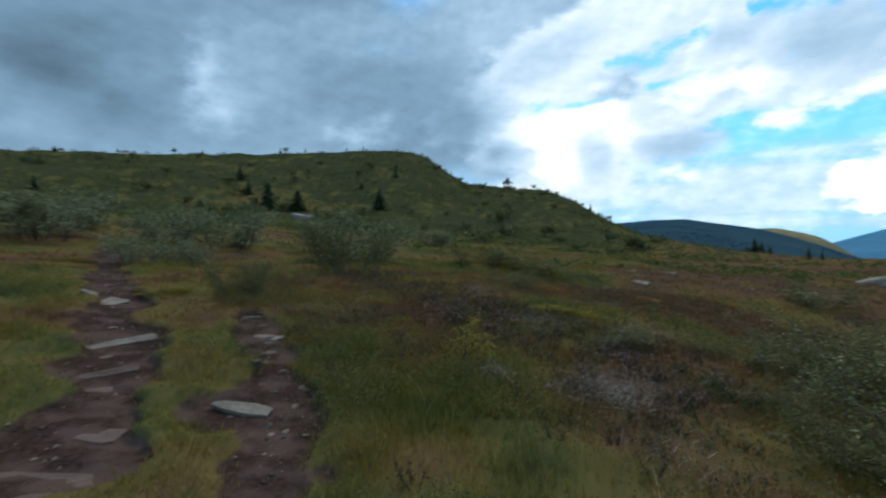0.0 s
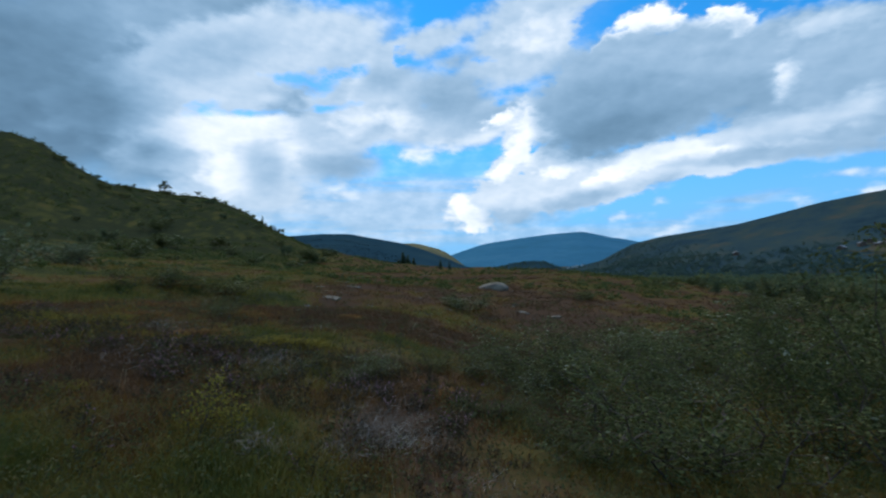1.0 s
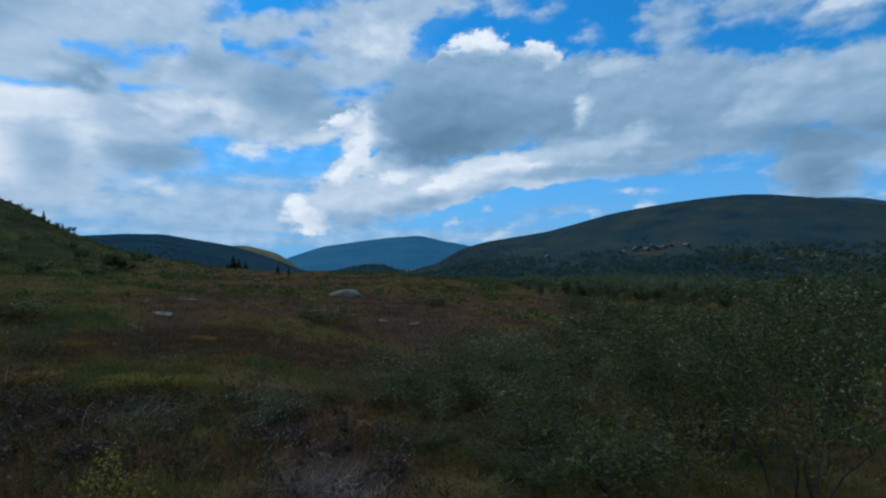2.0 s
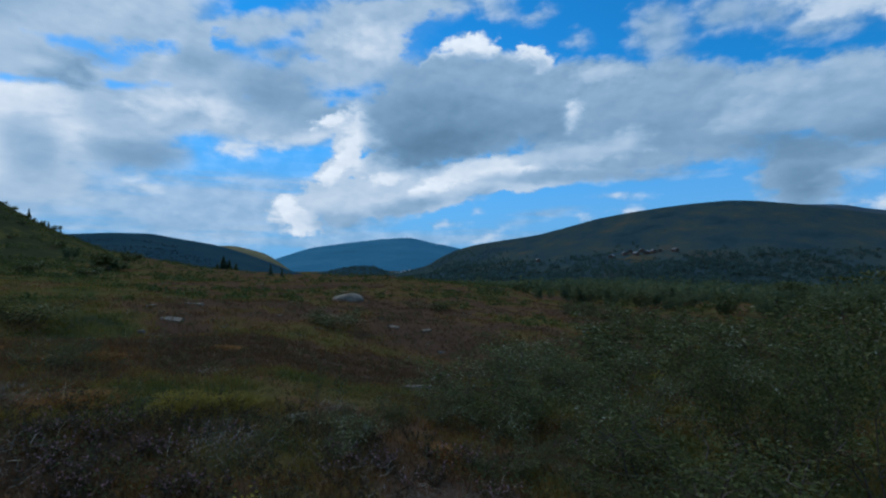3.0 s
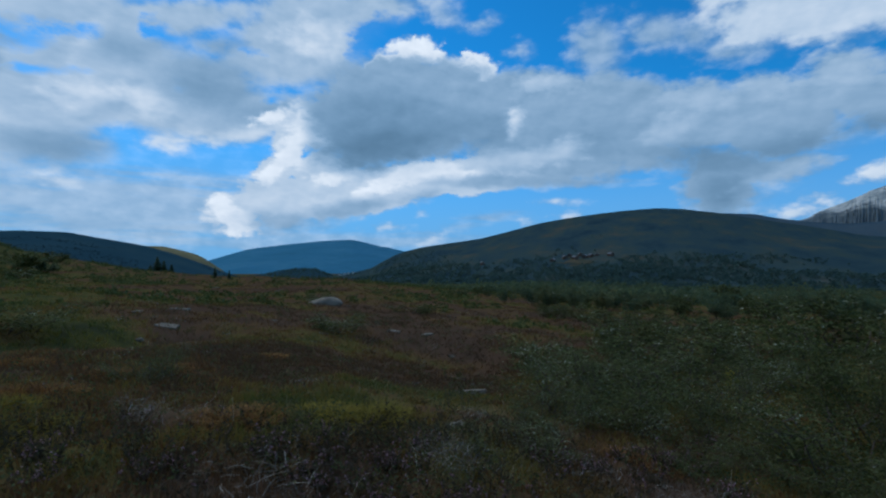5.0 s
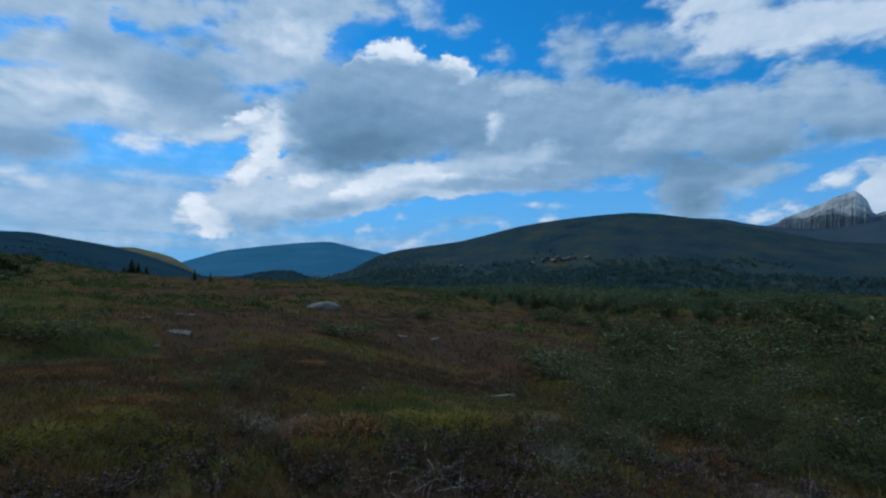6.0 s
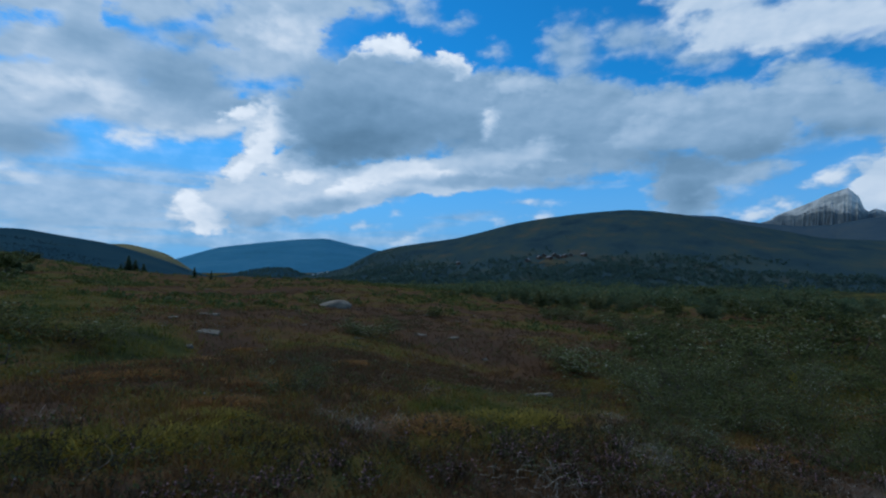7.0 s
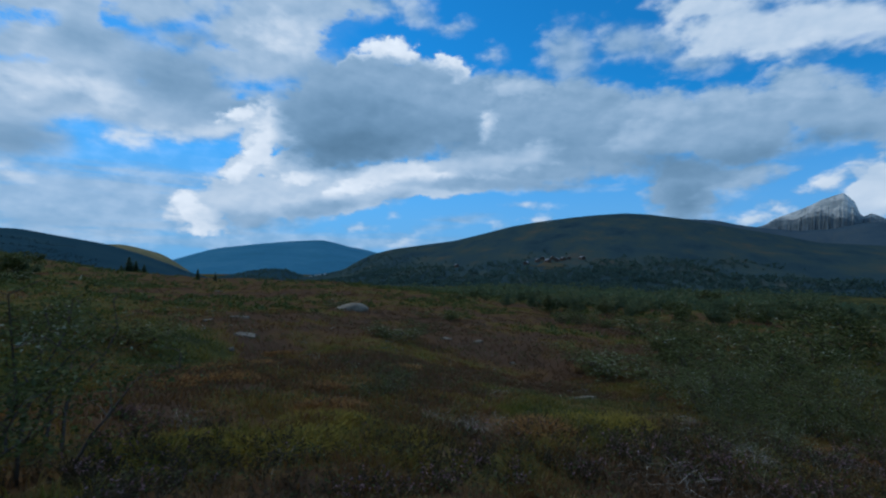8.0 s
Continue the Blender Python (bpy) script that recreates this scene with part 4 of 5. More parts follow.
for n, (x, y, w, d, h, turn) in enumerate(RUT_STONES):
    if w > 0.2:
        plate("stone", x, y, w, d, h * 0.3, turn, 80 + n, "flat worn stone bedded in the earth rut", "stones in the ruts", 0.75 if n in (0, 1) else 0.12, (13 if n < 2 else (n * 3) % 6, (n * 5) % 6 - 3), M_STONE if n in (0, 1, 5) else M_EARTHSTONE, 0.38, 0.3)
    else:
        stone("stone", x, y, w, d, h * 0.8, turn, 80 + n, "loose small stone in the earth rut", "stones in the ruts", M_SLAB, sink=0.35, flat=0.5, fine=2)
plate("stone_slab", -1.40, 3.57, 0.52, 0.17, 0.022, -8, 123, "pale slab of stone lying loose on trodden earth", "", 2.2, (13, 3), M_STONE, 0.14, 0.3)
plate("stone_slab", -3.26, 5.02, 0.80, 0.24, 0.05, 40, 121, "long flat ledge of stone across the rut", "", 0.45, (16, -3), M_STONE, 0.2, 0.7)
plate("stone_slab", -2.08, 2.48, 0.74, 0.40, 0.05, 6, 122, "broad flat stone worn smooth in the rut", "", -0.05, (0, 0), M_EARTHSTONE)
plate("stone_slab", -2.80, 4.15, 0.55, 0.20, 0.07, 30, 125, "brown ledge of rock bedded in the rut", "", 0.2, (2, -3), M_EARTHSTONE, 0.3, 0.5)
# rough steps of bedrock in the narrow rut
RUT_ROCKS = (
    (-2.42, 6.50, 0.42, 0.26, 0.16, 25, 1), (-2.18, 6.12, 0.34, 0.20, 0.14, 10, 0), (-1.98, 5.66, 0.44, 0.24, 0.15, 14, 1), (-1.83, 5.36, 0.30, 0.18, 0.12, -8, 0),
    (-1.70, 5.05, 0.26, 0.16, 0.12, 20, 0), (-1.78, 4.78, 0.16, 0.12, 0.14, 60, 0), (-1.52, 4.72, 0.22, 0.14, 0.10, -20, 0), (-1.36, 4.42, 0.18, 0.12, 0.12, 35, 0), (-1.62, 4.40, 0.15, 0.12, 0.10, 0, 0), (-1.09, 4.08, 0.12, 0.09, 0.10, 50, 1),
)
for n, (x, y, w, d, h, turn, pale) in enumerate(RUT_ROCKS):
    stone("stone", x, y, w, d, h, turn, 140 + n, "pale broken rock step in the narrow rut" if pale else "brown broken rock step in the narrow rut", "rock steps in the rut", M_SLAB if pale else M_EARTHSTONE, sink=0.55, flat=0.45)


# ---- shrubs and trees ----
def bush_meshes(seed, leaves, leaf, stems=9, material=None, wide=1.0, girth=1.0, bare_foot=0.35):
    """A many-stemmed bush one metre high: its stems and its leaves."""
    rng = np.random.default_rng(seed)
    lines, tips = [], []
    for k in range(stems):
        a, out = rng.uniform(0, 2 * math.pi), rng.uniform(0.12, 0.55) * wide
        top = rng.uniform(0.55, 1.0)
        foot = 0.10 if bare_foot > 0.3 else rng.uniform(0.10, 0.42)
        p, way, line = np.array([foot * wide * math.cos(a), foot * wide * math.sin(a), -0.04]), np.array([math.cos(a) * out, math.sin(a) * out, top]), [(np.array([0, 0, -0.10]), 0.008 * girth)]
        for s in np.linspace(0, 1, 6):
            q = p + way * (s, s, s**0.85) + 0.035 * rng.normal(size=3) * (s > 0)
            line.append((q, girth * (0.0085 * (1 - 0.85 * s) + 0.0012)))
            if s >= bare_foot:
                tips.append(q)
                for _ in range(2):
                    b = rng.uniform(0, 2 * math.pi)
                    e = q + np.array([math.cos(b) * 0.20 * wide, math.sin(b) * 0.20 * wide, rng.uniform(0.0, 0.17)]) * (1.25 - 0.6 * s)
                    lines.append([(q, 0.005 * girth), ((q + e) / 2 + 0.015 * rng.normal(size=3), 0.0035 * girth), (e, 0.0012 * girth)])
                    tips += [e, (q + e) / 2]
        lines.append(line)
    tips = np.array(tips)
    at = tips[rng.integers(0, len(tips), leaves)] + rng.normal(size=(leaves, 3)) * (0.060 * wide, 0.060 * wide, 0.045)
    at[:, 2] = np.clip(at[:, 2], 0.03, 1.02)
    v, f = leaf_blades(rng, at, leaf)
    wood, boughs = tubes(lines, 4)
    return mesh_of("stem", wood, boughs, M_BARK, True), mesh_of("foliage", v, f, material or M_WILLOW)


def bush(name, data, x, y, wide, high, turn, label, group="", category="shrub"):
    ob = base(name, x, y, label, category, group, turn, 1.0, 0.03)
    ob.scale = (wide, wide, high)
    part("stem", data[0], ob, "thin grey-brown stems")
    part("foliage", data[1], ob)
    return ob


WILLOW_NEAR = [bush_meshes(200 + n, 7500, 0.029, 17, bare_foot=0.2) for n in range(4)]
WILLOW_MID = [bush_meshes(220 + n, 3000, 0.052, 11, bare_foot=0.15) for n in range(3)]
WILLOW_HILL = [bush_meshes(270 + n, 2600, 0.060, 14, M_DOWNY, bare_foot=0.05) for n in range(3)]
WILLOW_FAR = [bush_meshes(230 + n, 900, 0.11, 6) for n in range(4)]
BIRCH_FAR = [bush_meshes(240 + n, 900, 0.10, 6, M_FARBIRCH, 0.8) for n in range(4)]
BIRCH_NEAR = [bush_meshes(250 + n, 6500, 0.020, 10, M_WILLOW, 0.75, 0.5) for n in range(2)]
SPINDLY = [bush_meshes(280 + n, 150, 0.060, 3, M_WILLOW, 0.7) for n in range(2)]
YELLOW_NEAR = bush_meshes(260, 420, 0.050, 6, M_YELLOW, 1.0)

NEAR_WILLOWS = (
    (5.3, 5.35, 1.7, 0.85), (4.5, 4.95, 1.1, 0.6), (3.9, 2.5, 1.6, 0.9), (3.2, 3.2, 0.9, 0.4), (3.9, 5.75, 0.8, 0.4), (5.9, 3.4, 1.2, 0.7),
    (6.7, 4.9, 1.5, 0.8), (7.7, 4.0, 1.7, 0.85), (4.3, 3.6, 0.9, 0.5), (-3.05, 7.6, 0.75, 0.75), (2.05, 10.9, 0.75, 0.5), (8.9, 5.6, 1.6, 0.7),
    (5.6, 1.7, 1.3, 1.3), (2.3, 5.9, 0.8, 0.35), (9.8, 2.8, 1.7, 0.9), (3.1, 4.2, 0.6, 0.3),
)
for n, (x, y, w, h) in enumerate(NEAR_WILLOWS):
    bush("willow_bush", WILLOW_NEAR[n % 4], x, y, w, h, (n * 67) % 360, "low grey-green downy willow bush on the heath" if h > 0.6 else "small grey-green willow shrub among the grass", "willows by the trail")
bush("willow_bush", WILLOW_NEAR[1], -2.0, 12.2, 1.75, 1.55, 40, "tall loose willow bush with pale-backed leaves", "willows by the trail")
bush("birch_sapling", BIRCH_NEAR[0], 4.1, 1.05, 2.0, 2.1, 10, "tall dark-stemmed birch thicket beside the trail", "birches by the trail", "sapling")
bush("birch_sapling", BIRCH_NEAR[1], 5.2, 1.9, 1.5, 1.55, 130, "thin crooked birch sapling beside the trail", "birches by the trail", "sapling")
bush("birch_sapling", BIRCH_NEAR[1], 6.7, 0.2, 2.4, 2.4, 220, "tall dark-stemmed birch thicket beside the trail", "birches by the trail", "sapling")
bush("birch_sapling", SPINDLY[0], 3.45, 7.05, 0.45, 0.62, 20, "single spindly sapling standing in the sedge", "", "sapling")
bush("birch_sapling", SPINDLY[1], 3.75, 6.9, 0.5, 0.6, 75, "leaning spindly sapling standing in heather", "", "sapling")
bush("yellow_shrub", YELLOW_NEAR, 0.31, 4.80, 0.42, 0.58, 0, "small shrub with yellowing leaves in the grass", "", "shrub")
bush("yellow_shrub", YELLOW_NEAR, 0.56, 4.58, 0.36, 0.42, 100, "low shrub with yellowing leaves in the grass", "", "shrub")
bush("yellow_shrub", YELLOW_NEAR, 7.03, 3.10, 0.34, 0.85, 40, "thin upright sapling with yellowing leaves among willows", "", "sapling")
MID_WILLOWS = (
    (9.7, 4.6, 2.0, 0.9), (12.4, 3.9, 3.0, 1.2), (15.4, 4.5, 2.2, 1.25), (13.3, 7.1, 2.9, 0.9), (13.4, 15.5, 1.9, 0.7), (19.4, -2.2, 4.2, 2.2),
    (-2.5, 17.9, 2.7, 1.95), (-4.3, 19.7, 1.5, 1.5), (-7.5, 17.4, 2.5, 1.6), (-9.8, 18.0, 2.1, 1.5), (0.5, 32.8, 2.8, 1.4), (2.4, 20.0, 1.8, 0.8),
    (4.4, 19.5, 2.3, 0.7), (-12.8, 16.0, 3.0, 1.5), (-7.2, 11.8, 1.2, 0.85), (-6.3, 12.7, 1.0, 0.7), (-14.8, 20.2, 2.6, 1.6), (18.5, 3.0, 2.6, 1.2),
    (15.5, 1.0, 3.0, 1.4), (11.5, 1.2, 2.0, 0.8), (24.0, 17.0, 2.0, 0.6), (27.0, 26.5, 2.2, 0.6), (23.5, 4.5, 2.8, 1.1),
)
for n, (x, y, w, h) in enumerate(MID_WILLOWS):
    bush("willow_bush", (WILLOW_HILL if x < 1 else WILLOW_MID)[n % 3], x, y, w, h, (n * 71) % 360, "rounded grey-green willow bush on the open heath", "willows on the heath")


def spruce_meshes(seed, tiers=24, boughs=17):
    """A narrow spruce one metre high: trunk, and tiers of drooping boughs."""
    rng = np.random.default_rng(seed)
    trunk, bark = tubes([[(np.array([0, 0, z]), 0.022 * (1 - 0.93 * z) + 0.001) for z in np.linspace(-0.03, 0.99, 7)]], 6)
    verts, faces = [], []
    for t in range(tiers):
        z = 0.10 + 0.86 * t / (tiers - 1)
        reach = (0.27 * (1 - z) ** 0.8 + 0.02) * rng.uniform(0.75, 1.15)
        for b in range(boughs):
            a = rng.uniform(0, 2 * math.pi)
            r, w = reach * rng.uniform(0.45, 1.15), reach * 0.17
            c, s = math.cos(a), math.sin(a)
            drop = 0.04 + rng.uniform(0.12, 0.35) * r
            k = len(verts)
            verts += [(0, 0, z + 0.03), (c * r * 0.6 - s * w, s * r * 0.6 + c * w, z - drop * 0.5), (c * r, s * r, z - drop), (c * r * 0.6 + s * w, s * r * 0.6 - c * w, z - drop * 0.55)]
            faces.append((k, k + 1, k + 2, k + 3))
    return mesh_of("trunk", trunk, bark, M_BARK, True), mesh_of("crown", verts, faces, M_NEEDLES)


def pine_meshes(seed):
    """A wind-shaped pine one metre high: a bent trunk, bare boughs and an airy, flat-topped crown."""
    rng = np.random.default_rng(seed)
    stem = [np.array([0.05 * math.sin(4 * z), 0.04 * z, z]) for z in np.linspace(-0.04, 0.80, 8)]
    lines = [[(p, 0.042 * (1 - 0.75 * max(p[2], 0))) for p in stem]]
    tufts = []
    for k in range(14):
        a = 2.4 * k + rng.uniform(-0.4, 0.4)
        start = stem[3 + k % 4]
        reach = rng.uniform(0.16, 0.42) * (1.0 if k < 8 else 0.5)
        z = start[2] + rng.uniform(0.10, 0.24)
        e = np.array([math.cos(a) * reach, math.sin(a) * reach, min(z, 0.93)])
        lines.append([(start, 0.020), ((start + e) / 2 - (0, 0, 0.03), 0.013), (e, 0.005)])
        for _ in range(3):
            tufts.append(e * rng.uniform(0.72, 1.1) + rng.normal(size=3) * (0.055, 0.055, 0.022))
    wood, bark = tubes(lines, 5)
    at = np.concatenate([p + rng.normal(size=(55, 3)) * (0.048, 0.048, 0.026) for p in tufts])
    v, f = leaf_blades(rng, at, 0.052, 1.3, 0.5)
    return mesh_of("trunk", wood, bark, M_BARK, True), mesh_of("crown", v, f, M_NEEDLES)


def tree(name, data, x, y, high, wide, turn, label, group):
    ob = base(name, x, y, label, "tree", group, turn, 1.0, 0.05)
    ob.scale = (high * wide, high * wide, high)
    part("trunk", data[0], ob)
    part("crown", data[1], ob)
    return ob


SPRUCE = [spruce_meshes(300 + n) for n in range(3)]
PINE = [pine_meshes(310 + n) for n in range(4)]
HILL_SPRUCES = ((-35.5, 105.0, 7.0, 1.7), (-29.3, 106.0, 5.2, 2.0), (-11.6, 113.5, 5.6, 1.9), (-10.7, 156.5, 3.6, 1.2), (-57.3, 144.2, 4.6, 1.4), (-80.8, 98.3, 3.2, 1.4), (-46.4, 122.3, 4.6, 1.2), (-24.5, 103.0, 2.0, 1.8), (72.0, 85.6, 2.5, 1.2), (64.0, 73.4, 1.8, 1.2), (-19.4, 137.8, 2.4, 1.6))
for n, (x, y, h, w) in enumerate(HILL_SPRUCES):
    tree("spruce_tree", SPRUCE[n % 3], x, y, h, w, n * 40, "small dark spruce standing on the heath slope", "spruces on the hill")


def on_bearing(az, r):
    return -1.5 + r * math.sin(radians(az)), 4.0 + r * math.cos(radians(az))


for n, (az, r, h) in enumerate(((10.3, 229, 5.0), (13.5, 226, 2.6), (-16.7, 240, 3.0), (-28.3, 234, 2.6))):
    tree("pine_tree", PINE[n], *on_bearing(az, r), h, 1.15, n * 80, "wind-shaped pine on the skyline of the hill", "pines on the ridge")
for n, (az, r, h) in enumerate(((20.2, 210, 3.4), (21.6, 205, 2.2), (22.5, 200, 1.8), (-25.5, 235, 2.5), (-33.3, 232, 1.8), (-31.9, 232, 1.6), (-14.5, 240, 2.6), (-9.6, 240, 1.8), (-7.6, 240, 2.0), (-17.3, 240, 3.0), (3.3, 234, 2.0), (36.8, 186, 5.2), (37.4, 188, 4.4), (38.1, 186, 3.4), (36.2, 190, 2.8))):
    tree("spruce_tree", SPRUCE[n % 3], *on_bearing(az, r), h, 1.15 if n < 11 else 1.8, n * 50, "small dark spruce on the skyline of the hill", "spruces on the ridge")

# bushes strewn over the hillside, and the birch scrub in the dip before the far hill
strew = random.Random(7)
for n in range(250):
    az, r = strew.uniform(-46, 30), strew.uniform(0.12, 1) ** 0.7 * 225
    x, y = on_bearing(az, r)
    if r < 26 or float(fbm(np.array(x / 30.0), np.array(y / 30.0), 91, 2)) < -0.12:
        continue
    h = strew.uniform(0.7, 2.6)
    kind = strew.random() < 0.5
    bush("hill_bush", (WILLOW_FAR if kind else BIRCH_FAR)[n % 4], x, y, h * strew.uniform(1.1, 1.9), h, strew.uniform(0, 360), "grey-green willow bush on the hillside" if kind else "dark green birch bush on the hillside", "bushes on the hillside")
for n in range(200):
    az = strew.uniform(67, 124)
    edge = float(np.interp(az, CREST_BEARING, CREST_FAR))
    r = edge + 4 + strew.random() ** 1.8 * 130
    h = strew.uniform(0.8, 2.1) * (0.45 + 0.55 * float(ease(67, 82, az))) * (1.6 if n % 6 == 0 else 1.0)
    x, y = on_bearing(az, r)
    kind = strew.random() < 0.25
    bush("scrub_birch", (WILLOW_FAR if kind else BIRCH_FAR)[n % 4], x, y, h * strew.uniform(0.9, 1.4), h, strew.uniform(0, 360), "grey willow scrub in the dip below the heath" if kind else "green mountain birch in the dip below the heath", "scrub in the dip", "tree")
for n in range(16):
    az, r = strew.uniform(78, 122), strew.uniform(15, 40)
    h = strew.uniform(0.4, 1.0)
    x, y = on_bearing(az, r)
    bush("willow_bush", WILLOW_MID[n % 3], x, y, h * strew.uniform(1.6, 2.6), h, strew.uniform(0, 360), "low spreading willow on the heath edge", "willows on the heath edge")


# ---- far woods and cabins ----
def clump_leaves(rng, x, y, z, wide, high, count, leaf):
    """Ragged crowns: count leaf clumps each, within an egg-shaped bound."""
    n = len(x)
    u = rng.normal(size=(n, count, 3))
    u /= np.linalg.norm(u, axis=2)[..., None]
    u *= rng.uniform(0.45, 1.0, (n, count, 1))
    at = np.stack([x, y, z + high * 0.5], -1)[:, None, :] + u * np.stack([wide / 2, wide / 2, high / 2], -1)[:, None, :]
    size = np.repeat(leaf, count)
    v, f = leaf_blades(rng, at.reshape(-1, 3), size[:, None], 1.9, 0.4)
    return v, f


def hill_height(az, reach):
    """Height of the moorland hill across the valley."""
    el = np.interp(az, [c[0] for c in HILL_R], [c[1] for c in HILL_R])
    top = 2.2 + 1000 * np.tan(np.radians(el))
    s = np.clip((reach - 190) / 810, 0, 1)
    x, y = reach * np.sin(np.radians(az)), reach * np.cos(np.radians(az))
    z = -20 + (top + 20) * s**1.6
    z = z + np.clip(s * 4, 0, 1) * 6.0 * fbm(x / 60, y / 60, 19, 5) * (1 - 0.82 * np.exp(-(((s - 1) / 0.10) ** 2)))
    return x, y, z


def far_woods():
    rng = np.random.default_rng(401)
    n = 15000
    az = rng.uniform(54, 126, n)
    reach = 195 + 760 * rng.uniform(0, 1, n) ** 1.25
    x, y, z = hill_height(az, reach)
    s = (reach - 190) / 810
    dense = 0.95 - 1.25 * ease(0.22, 0.62, s) * ease(62, 74, az) + 0.9 * fbm(x / 70, y / 70, 403, 3)
    clearing = np.exp(-(((az - 84.6) / 3.2) ** 2 + ((reach - 515) / 55) ** 2))
    keep = (rng.uniform(0, 1, n) < dense - 1.4 * clearing)
    x, y, z, reach = x[keep], y[keep], z[keep], reach[keep]
    high = rng.uniform(2.2, 4.6, len(x)) * (0.55 + 0.45 * (1 - ease(500, 800, reach)))
    v, f = clump_leaves(rng, x, y, z - 0.3, high * rng.uniform(0.9, 1.6, len(x)), high, 16, high * 0.42)
    tagged(new("far_woods", mesh_of("far_woods", v, f, M_HAZED_WOODS)), "dark birch woods on the lower slopes across the valley", "woods", kind="stuff")


far_woods()


def knoll_woods():
    rng = np.random.default_rng(405)
    az, reach = rng.uniform(44.5, 57, 700), rng.uniform(905, 1140, 700)
    crest = np.interp(az, (44.5, 47, 50, 51.4, 53.2, 54.4, 56, 58), (-1.5, -0.95, -0.4, -0.25, -0.27, -0.8, -1.4, -1.7))
    top = 2.2 + 1150 * np.tan(np.radians(crest))
    z = -34 + (top + 34) * ((reach - 900) / 250) ** 0.85
    high = rng.uniform(3, 6, 700)
    v, f = clump_leaves(rng, reach * np.sin(np.radians(az)), reach * np.cos(np.radians(az)), z - 1, high, high, 12, high * 0.36)
    tagged(new("knoll_woods", mesh_of("knoll_woods", v, f, M_HAZED_WOODS)), "dark spruce woods on the valley knoll", "woods", kind="stuff")


knoll_woods()


def dip_scrub():
    """Birch scrub that fills the dip between the heath and the far hill."""
    rng = np.random.default_rng(411)
    n = 7000
    az, u = rng.uniform(64, 125, n), rng.uniform(0, 1, n)
    edge = np.interp(az, CREST_BEARING, CREST_FAR) + 12
    r = edge * (340 / edge) ** u
    x, y = -1.5 + r * np.sin(np.radians(az)), 4 + r * np.cos(np.radians(az))
    hx, hy, hz = hill_height(np.degrees(np.arctan2(x, y)), np.hypot(x, y))
    keep = (fbm(x / 26, y / 26, 413, 4) > 0.02) & (rng.uniform(0, 1, n) < ease(62, 78, az))
    z = np.maximum(land(x, y), np.where(np.hypot(x, y) > 195, hz, -99))
    x, y, z, r = x[keep], y[keep], z[keep], r[keep]
    high = rng.uniform(0.5, 1.9, len(x)) * (0.7 + 0.7 * value_noise(x / 9, y / 9, 415)) * (0.8 + r / 200)
    v, f = clump_leaves(rng, x, y, z - high * 0.15, high * rng.uniform(1.0, 1.7, len(x)), high, 26, high * 0.24)
    tagged(new("dip_scrub", mesh_of("dip_scrub", v, f, M_FARBIRCH)), "green birch scrub filling the dip below the heath", "scrub", kind="stuff")


dip_scrub()


def valley_hill_woods():
    rng = np.random.default_rng(407)
    n = 3200
    az, u = rng.uniform(14, 45, n), rng.uniform(0.15, 0.80, n)
    el = np.interp(az, (4, 12, 18, 22, 26, 29.5, 32, 35.3, 38, 41, 43, 46), (0.0, 1.6, 2.6, 2.9, 3.2, 3.2, 2.75, 2.2, 1.4, 0.3, -0.6, -1.6))
    reach = 650 + 650 * u
    x, y = reach * np.sin(np.radians(az)), reach * np.cos(np.radians(az))
    z = -38 + (2.2 + 1300 * np.tan(np.radians(el)) + 38) * u**0.85 + np.clip(u * 4, 0, 1) * 10.4 * fbm(x / 160, y / 160, 7, 5) * (1 - 0.82 * np.exp(-(((u - 1) / 0.10) ** 2)))
    keep = fbm(x / 120, y / 120, 409, 3) > -0.1
    x, y, z = x[keep], y[keep], z[keep]
    high = rng.uniform(1.8, 3.4, len(x))
    v, f = clump_leaves(rng, x, y, z - 1.2, high * 1.5, high, 10, high * 0.5)
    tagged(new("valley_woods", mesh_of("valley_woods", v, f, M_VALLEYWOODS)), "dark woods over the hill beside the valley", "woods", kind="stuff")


valley_hill_woods()


def box(bm, x0, x1, y0, y1, z0, z1):
    m = bmesh.ops.create_cube(bm, size=1.0)["verts"]
    for v in m:
        v.co = Vector((x0 + (v.co.x + 0.5) * (x1 - x0), y0 + (v.co.y + 0.5) * (y1 - y0), z0 + (v.co.z + 0.5) * (z1 - z0)))
    return m


def cabin_meshes(wall):
    bm = bmesh.new()
    box(bm, -3.5, 3.5, -2.5, 2.5, -1.5, 2.6)
    for s in (-3.5, 3.5):
        a, b, c = (bm.verts.new(p) for p in ((s, -2.5, 2.6), (s, 2.5, 2.6), (s, 0, 4.2)))
        bm.faces.new((a, b, c))
    body = mesh_from("wall", bm, wall)
    bm = bmesh.new()
    for side in (-1, 1):
        m = box(bm, -4.0, 4.0, -0.08, 3.25, 0, 0.16)
        bmesh.ops.rotate(bm, verts=m, cent=(0, 0, 0), matrix=Matrix.Rotation(radians(-32.6), 3, "X"))
        bmesh.ops.translate(bm, verts=m, vec=(0, 0, 4.25))
        if side < 0:
            bmesh.ops.rotate(bm, verts=m, cent=(0, 0, 0), matrix=Matrix.Rotation(math.pi, 3, "Z"))
    roof = mesh_from("roof", bm, M_ROOF)
    bm = bmesh.new()
    box(bm, -0.55, 0.55, -0.05, 0.05, -0.5, 0.5)
    pane = mesh_from("window", bm, M_PANE)
    bm = bmesh.new()
    box(bm, -0.3, 0.3, -0.3, 0.3, 0, 1.1)
    return body, roof, pane, mesh_from("chimney", bm, M_STONE)


